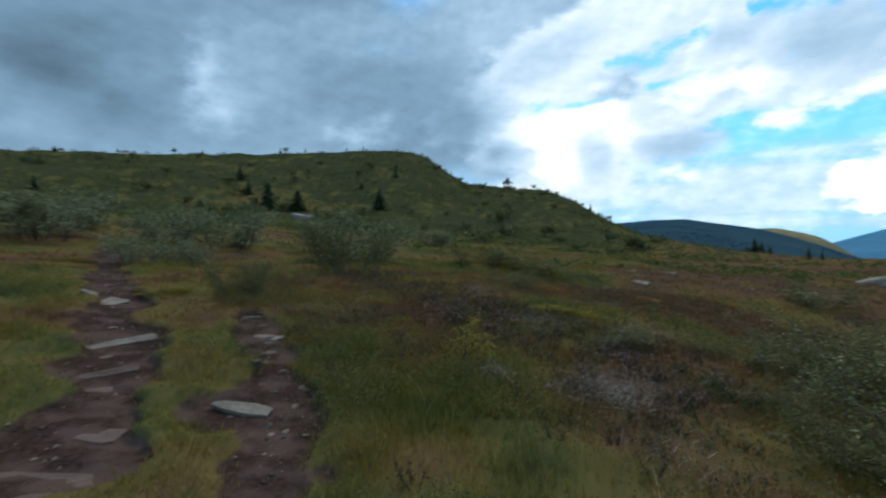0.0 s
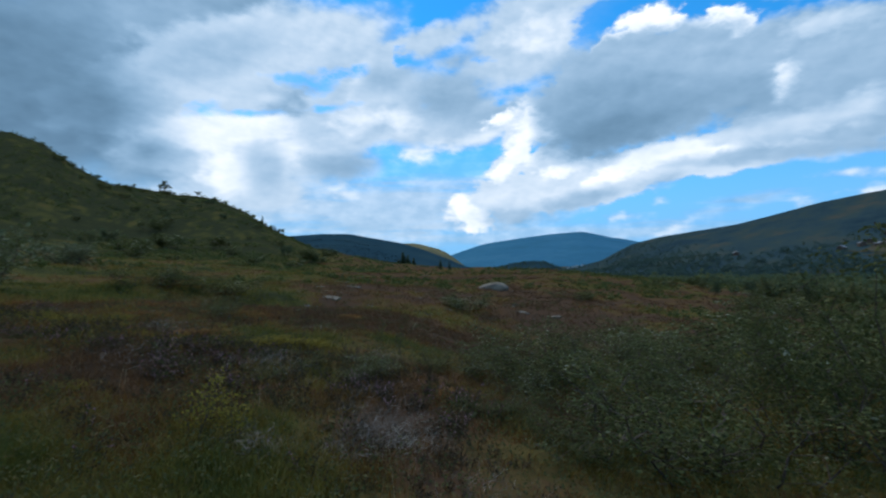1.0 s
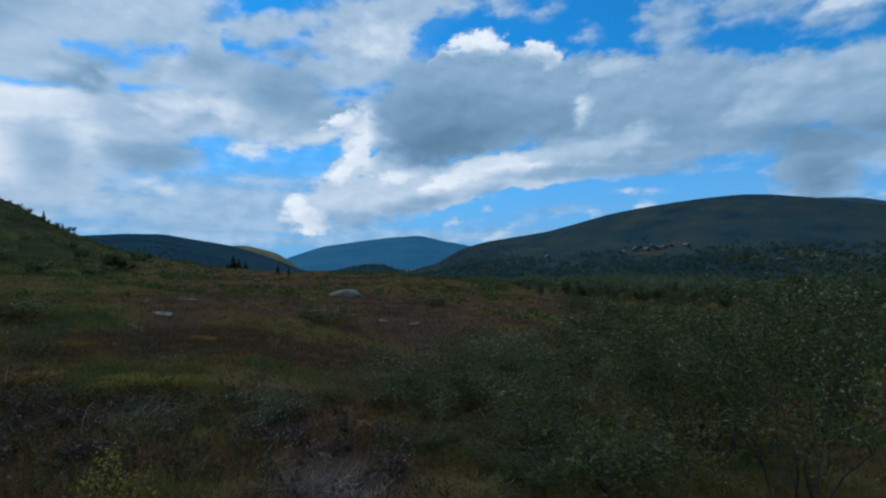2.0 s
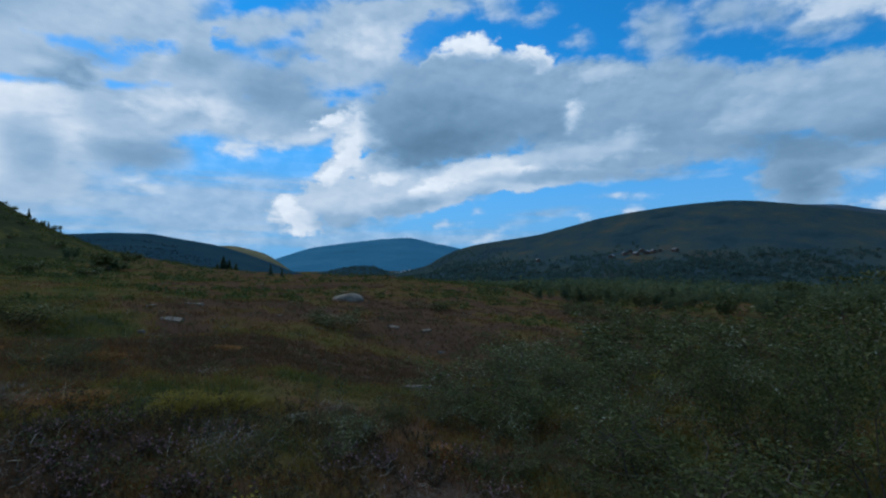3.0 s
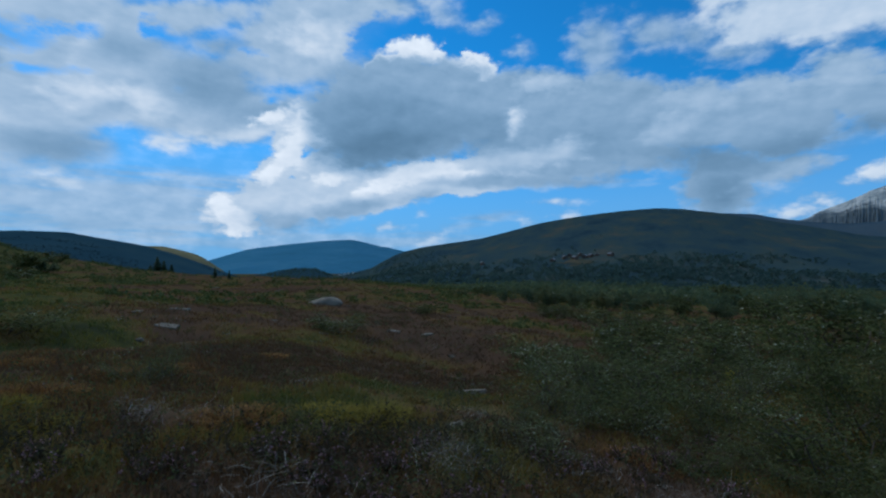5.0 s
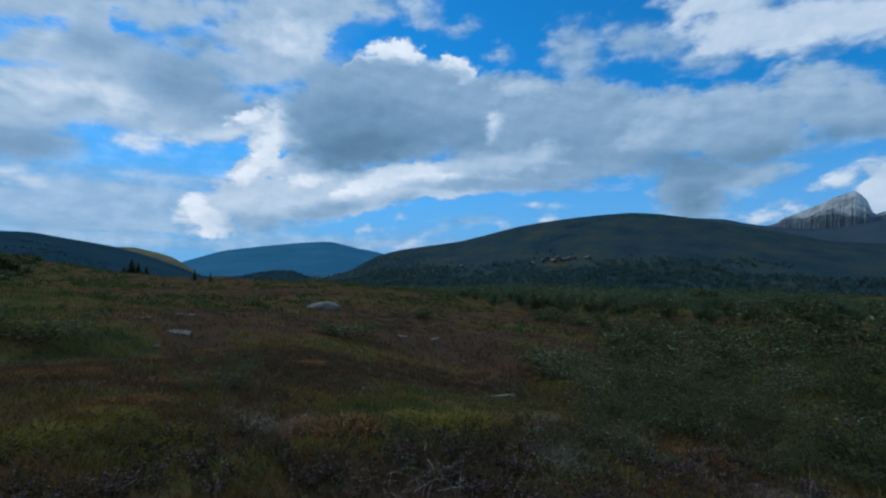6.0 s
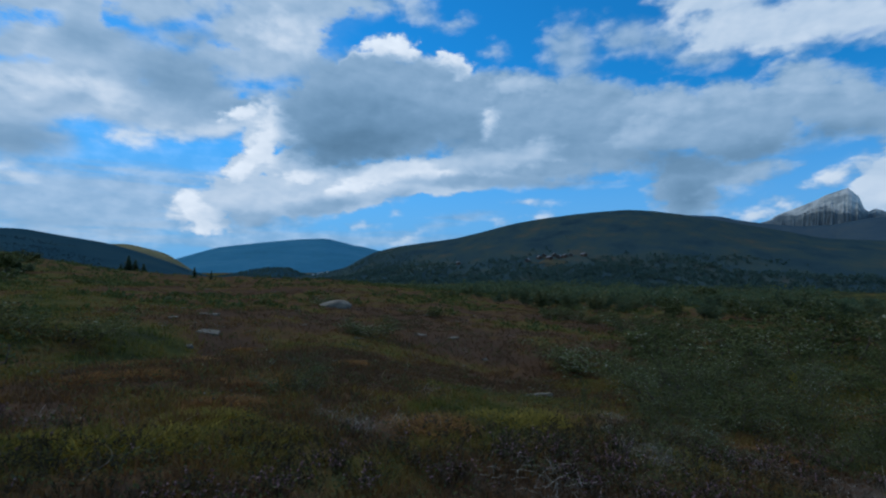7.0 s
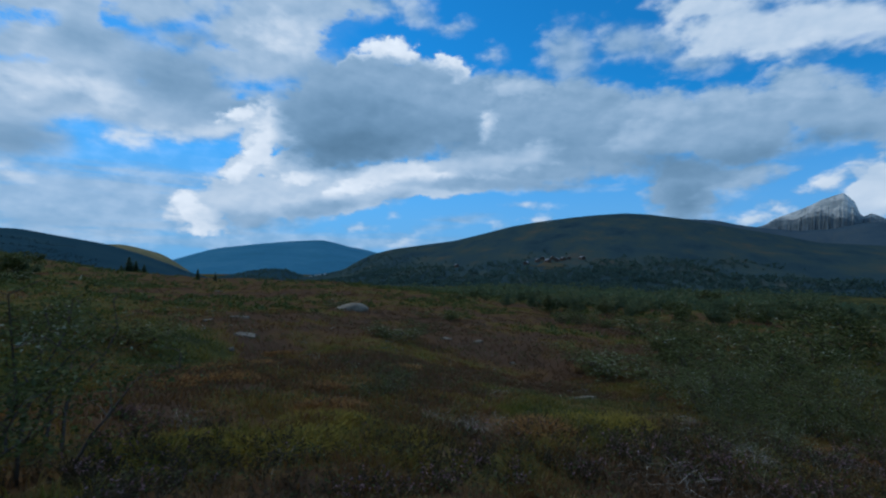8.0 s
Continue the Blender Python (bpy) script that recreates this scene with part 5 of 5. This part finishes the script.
def cabin(data, az, reach, turn, label, group, ground=None, size=1.0):
    x, y, z = (float(v) for v in hill_height(np.array(az), np.array(float(reach))))
    if ground is not None:
        z = ground
    ob = new("cabin")
    ob.matrix_world = pose(x, y, z, 0, 0, turn) @ Matrix.Scale(size, 4)
    tagged(ob, label, "cabin", group)
    part("wall", data[0], ob)
    top = part("roof", data[1], ob)
    stack = part("chimney", data[3], top)
    stack.location = (1.6, 0.5, 3.7)
    for k, side in ((-1.8, -2.52), (1.2, -2.52), (-1.8, 2.52), (1.2, 2.52)):
        part("window", data[2], ob).location = (k, side, 1.4)
    return ob


LOG_CABIN, BOARD_HOUSE = cabin_meshes(M_CABIN), cabin_meshes(M_WHITE)
for n, (az, reach) in enumerate(((81.4, 520), (82.8, 528), (83.4, 541), (84.0, 522), (84.6, 545), (85.1, 531), (85.8, 534), (86.5, 543), (88.0, 545), (73.0, 560))):
    cabin(LOG_CABIN, az, reach, 70 - az + (n * 37) % 60, "small timber cabin with a grey roof in a clearing", "cabins across the valley", None, 0.9)
for n, (az, reach) in enumerate(((56.5, 985), (56.9, 975), (57.5, 960), (55.9, 990))):
    cabin(BOARD_HOUSE, az, reach, (n * 50) % 90, "small white house at the mouth of the valley", "houses in the valley", None, 0.8)


def cabin_meadow():
    """Mown yellow-brown grass round the cabins, draped over the hill."""
    az, reach = np.meshgrid(np.arange(81.6, 87.3, 0.06), np.arange(455, 545, 2.5))
    x, y, z = hill_height(az, reach)
    rows, cols = x.shape
    i, k = np.arange(rows - 1)[:, None] * cols, np.arange(cols - 1)[None, :]
    faces = np.stack([i + k, i + k + 1, i + cols + k + 1, i + cols + k], -1).reshape(-1, 4)
    inside = 1 - np.hypot((az - 84.4) / 2.7, (reach - 500) / 42) + 0.9 * fbm(x / 16, y / 16, 421, 4)
    faces = faces[inside.ravel()[faces[:, 0]] > 0.22]
    tagged(new("meadow", mesh_of("meadow", np.stack([x, y, z + 0.4], -1).reshape(-1, 3), faces, M_MEADOW, True)), "yellow-brown mown grass round the far cabins", "meadow", kind="structure")


cabin_meadow()



def tuft_places(rng, n, near, far):
    """Places strewn round the trail, closer together the nearer they lie to it."""
    s = rng.uniform(0, 1, n)
    sx, sy = -4.3 * s, 7.85 * s
    az = np.radians(np.where(s < 0.2, rng.uniform(-50, 122, n), rng.uniform(8, 122, n)))
    r = near * (far / near) ** rng.uniform(0, 1, n)
    return sx + r * np.sin(az), sy + r * np.cos(az), r


def grass(name, label, seed, n, near, far, blades, high, spread, thick, places=tuft_places):
    rng = np.random.default_rng(seed)
    x, y, r = places(rng, n, near, far)
    thin = ease(0.30, 0.62, value_noise(x / 0.55, y / 0.55, 57) * 0.6 + value_noise(x / 1.9, y / 1.9, 58) * 0.4 + 0.25 * (r > 9))
    keep = ((bare(x, y) < 0.35) & (rng.uniform(0, 1, n) < 0.10 + 0.90 * thin)) | (rng.uniform(0, 1, n) < 0.02)
    x, y, r = x[keep], y[keep], r[keep]
    n = len(x)
    kind = tone(x, y)
    tall = high * rng.uniform(0.55, 1.25, n) * (0.75 + 0.5 * value_noise(x / 1.7, y / 1.7, 55)) * (1.1 - 0.35 * kind) * (0.5 + 0.5 * ease(0.9, 2.6, rut_distance(x, y)))
    a = rng.uniform(0, 2 * math.pi, (n, blades))
    d = spread * np.sqrt(rng.uniform(0, 1, (n, blades)))
    bx, by = x[:, None] + d * np.cos(a), y[:, None] + d * np.sin(a)
    bz = land(bx, by) - 0.015
    h = tall[:, None] * rng.uniform(0.5, 1.15, (n, blades))
    lean = h * rng.uniform(0.15, 0.75, (n, blades))
    a2 = a + rng.normal(0, 0.7, (n, blades))
    lx, ly = lean * np.cos(a2), lean * np.sin(a2)
    w = (thick + 0.0007 * r[:, None]) * rng.uniform(0.7, 1.3, (n, blades))
    b = rng.uniform(0, 2 * math.pi, (n, blades))
    wx, wy = w * np.cos(b), w * np.sin(b)
    foot, mid, tip = np.stack([bx, by, bz], -1), np.stack([bx + lx * 0.35, by + ly * 0.35, bz + h * 0.62], -1), np.stack([bx + lx, by + ly, bz + h * 0.95], -1)
    side = np.stack([wx, wy, 0 * wx], -1)
    verts = np.stack([foot - side, foot + side, mid + side * 0.8, mid - side * 0.8, tip], 2).reshape(-1, 3)
    k = 5 * np.arange(n * blades)[:, None]
    faces = np.concatenate([k + (0, 1, 2), k + (0, 2, 3), k + (3, 2, 4)], 1).reshape(-1, 3)
    field = np.repeat(kind, blades * 5)
    tagged(new(name, mesh_of(name, verts, faces, M_GRASS, False, tone=field)), label, "grass", kind="stuff")


# ---- what grows close by ----
grass("grass", "long green and straw-coloured moor grass beside the trail", 501, 26000, 1.0, 16.0, 12, 0.125, 0.12, 0.0016)
grass("sedge", "rust and straw sedge over the open heath", 502, 15000, 9.0, 90.0, 9, 0.17, 0.30, 0.0035)


def far_side(rng, n, near, far):
    """Places on the uphill side of the trail."""
    s, a, r = rng.uniform(-0.3, 1.5, n), np.radians(rng.uniform(190, 345, n)), near * (far / near) ** rng.uniform(0, 1, n)
    return -4.3 * s + r * np.sin(a), 7.85 * s + r * np.cos(a), r


grass("moor_grass", "green and straw-coloured moor grass above the trail", 509, 6000, 0.8, 14.0, 9, 0.16, 0.16, 0.003, far_side)


def heather(seed, patches, strewn, share=0.3, label="wiry brown-green heather tipped with faded pink bloom"):
    """Wiry heather in patches: brown-green twigs, and a part with pink bloom on a share of them."""
    rng = np.random.default_rng(seed)
    xs, ys = [], []
    for x, y, size, n in patches:
        xs.append(x + rng.normal(0, size, n)), ys.append(y + rng.normal(0, size, n))
    x, y, r = tuft_places(rng, strewn, 1.3, 30.0)
    some = (value_noise(x / 1.3, y / 1.3, 77) > 0.52) & (tone(x, y) > 0.25)
    x, y = np.concatenate(xs + [x[some]]), np.concatenate(ys + [y[some]])
    keep = bare(x, y) < 0.3
    x, y = x[keep], y[keep]
    n, twigs = len(x), 9
    a = rng.uniform(0, 2 * math.pi, (n, twigs))
    h = rng.uniform(0.09, 0.22, (n, 1)) * rng.uniform(0.5, 1.1, (n, twigs))
    foot = np.stack([x, y, land(x, y) - 0.02], -1)[:, None, :] + np.stack([0.03 * np.cos(a), 0.03 * np.sin(a), 0 * a], -1)
    top = foot + np.stack([0.5 * h * np.cos(a), 0.5 * h * np.sin(a), h], -1)
    foot, top = foot.reshape(-1, 3), top.reshape(-1, 3)
    side = rng.normal(size=foot.shape) * (0.0035, 0.0035, 0.0)
    stems = np.stack([foot - side, foot + side, top], 1).reshape(-1, 3)
    f1 = np.arange(len(stems)).reshape(-1, 3)
    u = rng.uniform(0.3, 1.0, (len(foot), 6, 1))
    at = (foot[:, None] * (1 - u) + top[:, None] * u).reshape(-1, 3) + rng.normal(size=(len(foot) * 6, 3)) * 0.006
    lv, lf = leaf_blades(rng, at, 0.030, 0.8, 0.6)
    tri = np.concatenate([lf[:, (0, 1, 2)], lf[:, (0, 2, 3)]]) + len(stems)
    ob = tagged(new("heather", mesh_of("heather", np.concatenate([stems, lv]), np.concatenate([f1, tri]), M_HEATHER)), label, "heather", kind="stuff")
    bloom = np.repeat((value_noise(x / 0.5, y / 0.5, 79) > 0.55) | (share > 0.4), twigs) & (rng.uniform(0, 1, len(foot)) < share)
    u = rng.uniform(0.72, 1.03, (int(bloom.sum()), 5, 1))
    at = (foot[bloom][:, None] * (1 - u) + top[bloom][:, None] * u).reshape(-1, 3) + rng.normal(size=(int(bloom.sum()) * 5, 3)) * 0.005
    v, f = leaf_blades(rng, at, 0.017, 2.0, 0.3)
    part("bloom", mesh_of("bloom", v, f, M_BLOOM), ob, "faded pink heather bells")


heather(503, ((2.6, 5.9, 0.35, 40), (1.4, 6.9, 0.45, 60), (0.6, 8.1, 0.5, 55), (0.0, 9.3, 0.5, 50), (-0.9, 10.4, 0.5, 60), (1.3, 5.4, 0.4, 40), (2.4, 6.6, 0.4, 45), (-1.6, 11.2, 0.4, 60), (1.9, 3.6, 0.4, 25)), 500, 0.10)


IN_BLOOM = (
    (0.63, 7.44), (0.55, 6.92), (0.86, 7.02), (0.97, 6.70), (1.12, 6.52), (0.42, 6.60), (0.39, 6.33), (0.74, 5.79), (2.06, 5.45), (2.24, 5.10), (2.34, 4.68), (4.26, 3.93),
    (2.29, 3.98), (-0.93, 12.01), (-0.22, 8.84), (-0.71, 8.91), (-1.09, 9.42), (-0.94, 9.24), (0.78, 7.62), (0.01, 7.91), (2.90, 4.80), (2.80, 4.46), (3.04, 4.15), (0.80, 5.90),
    (-0.5, 12.6), (-1.7, 11.5), (-1.75, 10.75), (-0.4, 8.5),
)
heather(511, tuple((x, y, 0.07 + 0.03 * (n % 3), 7) for n, (x, y) in enumerate(IN_BLOOM)), 0, 0.5, "small clumps of heather in full pink bloom")


def dead_twigs(seed, patches):
    """Bleached, tangled twigs and lichen lying over the heather."""
    rng = np.random.default_rng(seed)
    verts, faces = [], []
    for x, y, size, n in patches:
        for _ in range(2 * n):
            px, py = x + rng.normal(0, size), y + rng.normal(0, size)
            p = np.array([px, py, float(land(px, py)) + rng.uniform(0.0, 0.12)])
            a, w = rng.uniform(0, 2 * math.pi), rng.uniform(0.0008, 0.0024)
            way = np.array([math.cos(a), math.sin(a), rng.uniform(-0.15, 0.6)]) * rng.uniform(0.018, 0.05)
            side = np.array([-math.sin(a), math.cos(a), 0.4]) * w
            k = len(verts)
            for s in range(4):
                verts += [p - side * (1 - s / 4.5), p + side * (1 - s / 4.5)]
                p = p + way + rng.normal(size=3) * 0.010
                if s:
                    j = k + 2 * s
                    faces.append((j - 2, j - 1, j + 1, j))
    tagged(new("dead_twigs", mesh_of("dead_twigs", verts, faces, M_LICHEN)), "tangle of bleached grey dead twigs on the heath", "twigs", kind="stuff")


dead_twigs(504, ((1.62, 4.05, 0.20, 420), (1.80, 4.28, 0.22, 200), (0.62, 4.40, 0.10, 160), (1.25, 4.03, 0.12, 120), (1.53, 4.36, 0.12, 130), (18.1, 10.5, 0.35, 90), (0.95, 8.87, 0.26, 100), (1.5, 6.3, 0.20, 170), (3.2, 6.55, 0.14, 90), (3.6, 9.35, 0.14, 80), (1.45, 6.3, 0.17, 150), (0.82, 9.15, 0.13, 110), (-0.45, 11.9, 0.12, 90), (1.08, 9.75, 0.12, 80), (1.64, 2.9, 0.16, 80), (2.0, 5.2, 0.3, 140), (0.3, 7.2, 0.3, 120), (4.5, 5.9, 0.3, 80)))


def lichen_tufts(seed, n):
    """Pale cushions of reindeer lichen and bleached litter among the sedge."""
    rng = np.random.default_rng(seed)
    az, r = np.radians(rng.uniform(20, 112, n)), 6.5 * (34 / 6.5) ** rng.uniform(0, 1, n)
    x, y = -2.2 + r * np.sin(az), 5.5 + r * np.cos(az)
    k = 40
    wide = rng.uniform(0.08, 0.24, (n, 1, 1)) * (0.8 + r / 30)[:, None, None]
    at = rng.normal(size=(n, k, 3)) * (1.0, 0.7, 0.0) * wide
    at[..., 0] += x[:, None]
    at[..., 1] += y[:, None]
    at[..., 2] = land(at[..., 0], at[..., 1]) + rng.uniform(0.02, 0.11, (n, k))
    v, f = leaf_blades(rng, at.reshape(-1, 3), np.repeat(0.016 + 0.0016 * r, k)[:, None], 1.2, 0.9)
    tagged(new("lichen", mesh_of("lichen", v, f, M_LICHEN)), "pale tufts of reindeer lichen in the sedge", "lichen", kind="stuff")


lichen_tufts(512, 75)


def ground_leaves(seed, n):
    """Low leafy cover of bilberry and dwarf birch between the grass."""
    rng = np.random.default_rng(seed)
    x, y, r = tuft_places(rng, n, 1.1, 26.0)
    keep = (bare(x, y) < 0.25) & (value_noise(x / 0.9, y / 0.9, 87) > 0.42)
    x, y, r = x[keep], y[keep], r[keep]
    k = 9
    at = np.stack([x, y, land(x, y)], -1)[:, None, :] + rng.normal(size=(len(x), k, 3)) * (0.07, 0.07, 0.0)
    at[..., 2] += rng.uniform(0.01, 0.15, at.shape[:2])
    v, f = leaf_blades(rng, at.reshape(-1, 3), np.repeat(0.014 + 0.0016 * r, k)[:, None], 1.7, 0.5)
    tagged(new("bilberry", mesh_of("bilberry", v, f, M_BERRY)), "low green bilberry and dwarf birch leaves", "shrub", kind="stuff")


ground_leaves(505, 14000)


def hill_scrub(seed, n):
    """Knee-high scrub that roughens the hillside and the open heath."""
    rng = np.random.default_rng(seed)
    az, r = np.radians(rng.uniform(-52, 124, n)), 22 * (240 / 22) ** rng.uniform(0, 1, n) ** 0.62
    x, y = -1.5 + r * np.sin(az), 4 + r * np.cos(az)
    keep = (fbm(x / 9, y / 9, 95, 3) > -0.10) & (tone(x, y) < 0.58)
    x, y, r = x[keep], y[keep], r[keep]
    wide = rng.uniform(0.35, 1.3, len(x)) * (0.6 + r / 150)
    high = wide * rng.uniform(0.35, 0.6, len(x))
    v, f = clump_leaves(rng, x, y, land(x, y) - high * 0.25, wide, high, 12, 0.05 + wide * 0.17)
    tagged(new("hill_scrub", mesh_of("hill_scrub", v, f, M_BIRCH)), "knee-high green scrub over the slopes", "scrub", kind="stuff")


hill_scrub(506, 30000)


def pebbles(seed, n):
    rng = np.random.default_rng(seed)
    verts, faces = [], []
    for line, half in RUTS:
        for (ax, ay), (bx, by) in zip(line, line[1:]):
            for _ in range(int(n * math.hypot(bx - ax, by - ay))):
                u = rng.uniform(0, 1)
                x, y = ax + (bx - ax) * u + rng.normal(0, half * 0.5), ay + (by - ay) * u + rng.normal(0, half * 0.5)
                s = 0.005 + 0.018 * rng.uniform(0, 1) ** 4
                p = np.array([x, y, float(land(x, y)) + s * 0.2])
                k = len(verts)
                for way in ((1, 0, 0), (-1, 0, 0), (0, 1, 0), (0, -1, 0), (0, 0, 0.6), (0, 0, -0.6)):
                    verts.append(p + s * (np.array(way) * rng.uniform(0.7, 1.3) + rng.normal(0, 0.18, 3)))
                faces += [(k + a, k + b, k + c) for a, b, c in ((0, 2, 4), (2, 1, 4), (1, 3, 4), (3, 0, 4), (2, 0, 5), (1, 2, 5), (3, 1, 5), (0, 3, 5))]
    tagged(new("pebbles", mesh_of("pebbles", verts, faces, M_SCREE)), "loose pebbles and grit in the earth ruts", "pebbles", kind="stuff")


pebbles(507, 60)


def tussock_mesh(seed, blades, material):
    """A rounded cushion of moss and short grass, one metre across and half as high."""
    rng = np.random.default_rng(seed)
    a, d = rng.uniform(0, 2 * math.pi, blades), np.sqrt(rng.uniform(0, 1, blades)) * 0.46
    foot = np.stack([d * np.cos(a), d * np.sin(a), 0.30 * (1 - (d / 0.5) ** 2) - 0.10], -1)
    way = np.stack([np.cos(a) * (0.2 + d), np.sin(a) * (0.2 + d), 0.9 - 0.5 * d], -1) + rng.normal(0, 0.28, (blades, 3))
    way /= np.linalg.norm(way, axis=1)[:, None]
    side = np.cross(way, rng.normal(size=(blades, 3)))
    side *= 0.008 / (np.linalg.norm(side, axis=1)[:, None] + 1e-9)
    tip = foot + way * rng.uniform(0.10, 0.30, (blades, 1)) + (0, 0, -0.03)
    verts = np.stack([foot - side, foot + side, tip], 1).reshape(-1, 3)
    return mesh_of("tussock", verts, np.arange(3 * blades).reshape(-1, 3), material)


GOLD_TUSSOCK = [tussock_mesh(600 + n, 1500, M_GOLDMOSS) for n in range(3)]
RUST_TUSSOCK = [tussock_mesh(610 + n, 1500, M_RUSTMOSS) for n in range(3)]
TUSSOCKS = (
    (2.12, 7.48, 0.9, 0), (1.96, 7.75, 0.8, 0), (2.15, 8.1, 0.8, 0), (-0.48, 10.57, 1.0, 0), (-0.19, 9.64, 0.9, 0), (-0.32, 10.12, 0.8, 0), (-0.73, 10.9, 0.9, 0), (-1.1, 11.6, 0.9, 0), (-1.35, 11.1, 0.7, 0), (0.33, 9.7, 0.7, 0),
    (0.3, 10.7, 0.8, 0), (-2.2, 8.4, 0.8, 0), (-8.8, 11.4, 0.9, 0), (-4.1, 7.5, 0.6, 0), (-0.4, 6.4, 0.6, 0), (1.2, 11.6, 0.6, 0), (1.6, 4.9, 0.4, 0), (0.58, 4.55, 0.3, 0),
    (0.80, 11.07, 0.8, 1), (1.74, 13.78, 1.1, 1), (1.20, 13.9, 1.0, 1), (2.0, 13.45, 0.9, 1), (8.45, 17.46, 0.9, 1), (1.17, 8.45, 0.8, 1), (1.10, 8.78, 0.6, 1), (2.05, 11.81, 1.0, 1), (2.8, 12.0, 1.0, 1), (2.4, 14.5, 0.9, 1),
    (2.85, 4.75, 0.6, 1), (-1.0, 14.2, 0.8, 1), (5.6, 3.2, 0.5, 1), (2.1, 5.6, 0.4, 1), (4.1, 14.5, 0.9, 1), (-1.5, 8.0, 0.6, 1), (5.4, 12.0, 0.8, 1),
)
for n, (x, y, w, rust) in enumerate(TUSSOCKS):
    ob = new("tussock", (RUST_TUSSOCK if rust else GOLD_TUSSOCK)[n % 3])
    ob.matrix_world = pose(x, y, float(land(x, y)) - 0.03, 0, 0, (n * 47) % 360) @ Matrix.Diagonal((w * 1.5, w * (0.9 + 0.1 * (n % 4)), w * 0.36, 1))
    tagged(ob, "rust-orange cushion of bog moss and sedge" if rust else "yellow-green cushion of moss and short grass", "moss", "tussocks on the heath")


def dead_grass(seed, n):
    """Long bleached stalks that arch over the heath, singly."""
    rng = np.random.default_rng(seed)
    x, y, r = tuft_places(rng, n, 2.0, 14.0)
    keep = bare(x, y) < 0.4
    x, y, r = x[keep], y[keep], r[keep]
    n = len(x)
    a, tall, arch = rng.uniform(0, 2 * math.pi, n), rng.uniform(0.10, 0.34, n), rng.uniform(0.08, 0.34, n)
    s = np.linspace(0, 1, 6)[None, :]
    px, py = x[:, None] + np.cos(a)[:, None] * arch[:, None] * s**1.5, y[:, None] + np.sin(a)[:, None] * arch[:, None] * s**1.5
    pz = land(x, y)[:, None] - 0.01 + tall[:, None] * (1.5 * s - 0.75 * s**2)
    w = (0.0007 + 0.0002 * r)[:, None] * (1 - 0.7 * s)
    sx, sy = -np.sin(a)[:, None] * w, np.cos(a)[:, None] * w
    verts = np.stack([np.stack([px - sx, py - sy, pz], -1), np.stack([px + sx, py + sy, pz + w * 0.5], -1)], 2).reshape(-1, 3)
    k = (np.arange(n)[:, None] * 12 + 2 * np.arange(5)[None, :]).reshape(-1, 1)
    tagged(new("dead_grass", mesh_of("dead_grass", verts, k + (0, 1, 3, 2), M_STRAW)), "thin bleached stalks of last year's grass", "grass", kind="stuff")


dead_grass(508, 500)


def straw_heap(x, y, seed):
    """Broad bleached blades fallen crosswise over one another, and the two that stand."""
    rng = np.random.default_rng(seed)
    lines = []
    for k in range(22):
        px, py = x + rng.normal(0, 0.14), y + rng.normal(0, 0.14)
        a, long = rng.uniform(0, 2 * math.pi), rng.uniform(0.10, 0.30)
        rise = 0.22 if k < 2 else rng.uniform(-0.02, 0.06)
        foot = np.array([px, py, float(land(px, py)) + rng.uniform(0.03, 0.11)])
        way = np.array([math.cos(a) * long, math.sin(a) * long, rise]) * (0.45 if k < 2 else 1.0)
        bend = np.array([0, 0, rng.uniform(0.0, 0.03)])
        lines.append([(foot, 0.0030), (foot + way * 0.5 + bend, 0.0034), (foot + way, 0.0012)])
    v, f = tubes(lines, 4)
    tagged(new("straw_heap", mesh_of("straw_heap", v, f, M_LICHEN)), "fallen bleached sedge blades lying crosswise", "straw", kind="stuff")


straw_heap(0.26, 7.12, 621)


def fallen_stick(ax, ay, bx, by, seed):
    """A thin bleached stick, slightly crooked, with one side twig."""
    rng = np.random.default_rng(seed)
    main = []
    for u in np.linspace(0, 1, 7):
        px, py = ax + (bx - ax) * u + rng.normal(0, 0.012), ay + (by - ay) * u + rng.normal(0, 0.012)
        main.append((np.array([px, py, float(land(px, py)) + 0.05 + 0.07 * u]), 0.0055 * (1 - 0.7 * u) + 0.001))
    fork = main[3][0]
    v, f = tubes([main, [(fork, 0.003), (fork + np.array([0.05, 0.09, 0.03]), 0.002), (fork + np.array([0.08, 0.2, 0.04]), 0.001)]], 5)
    tagged(new("stick", mesh_of("stick", v, f, M_LICHEN, True)), "thin bleached forked stick lying on moss", "stick")


fallen_stick(-1.25, 10.2, -0.62, 10.42, 622)
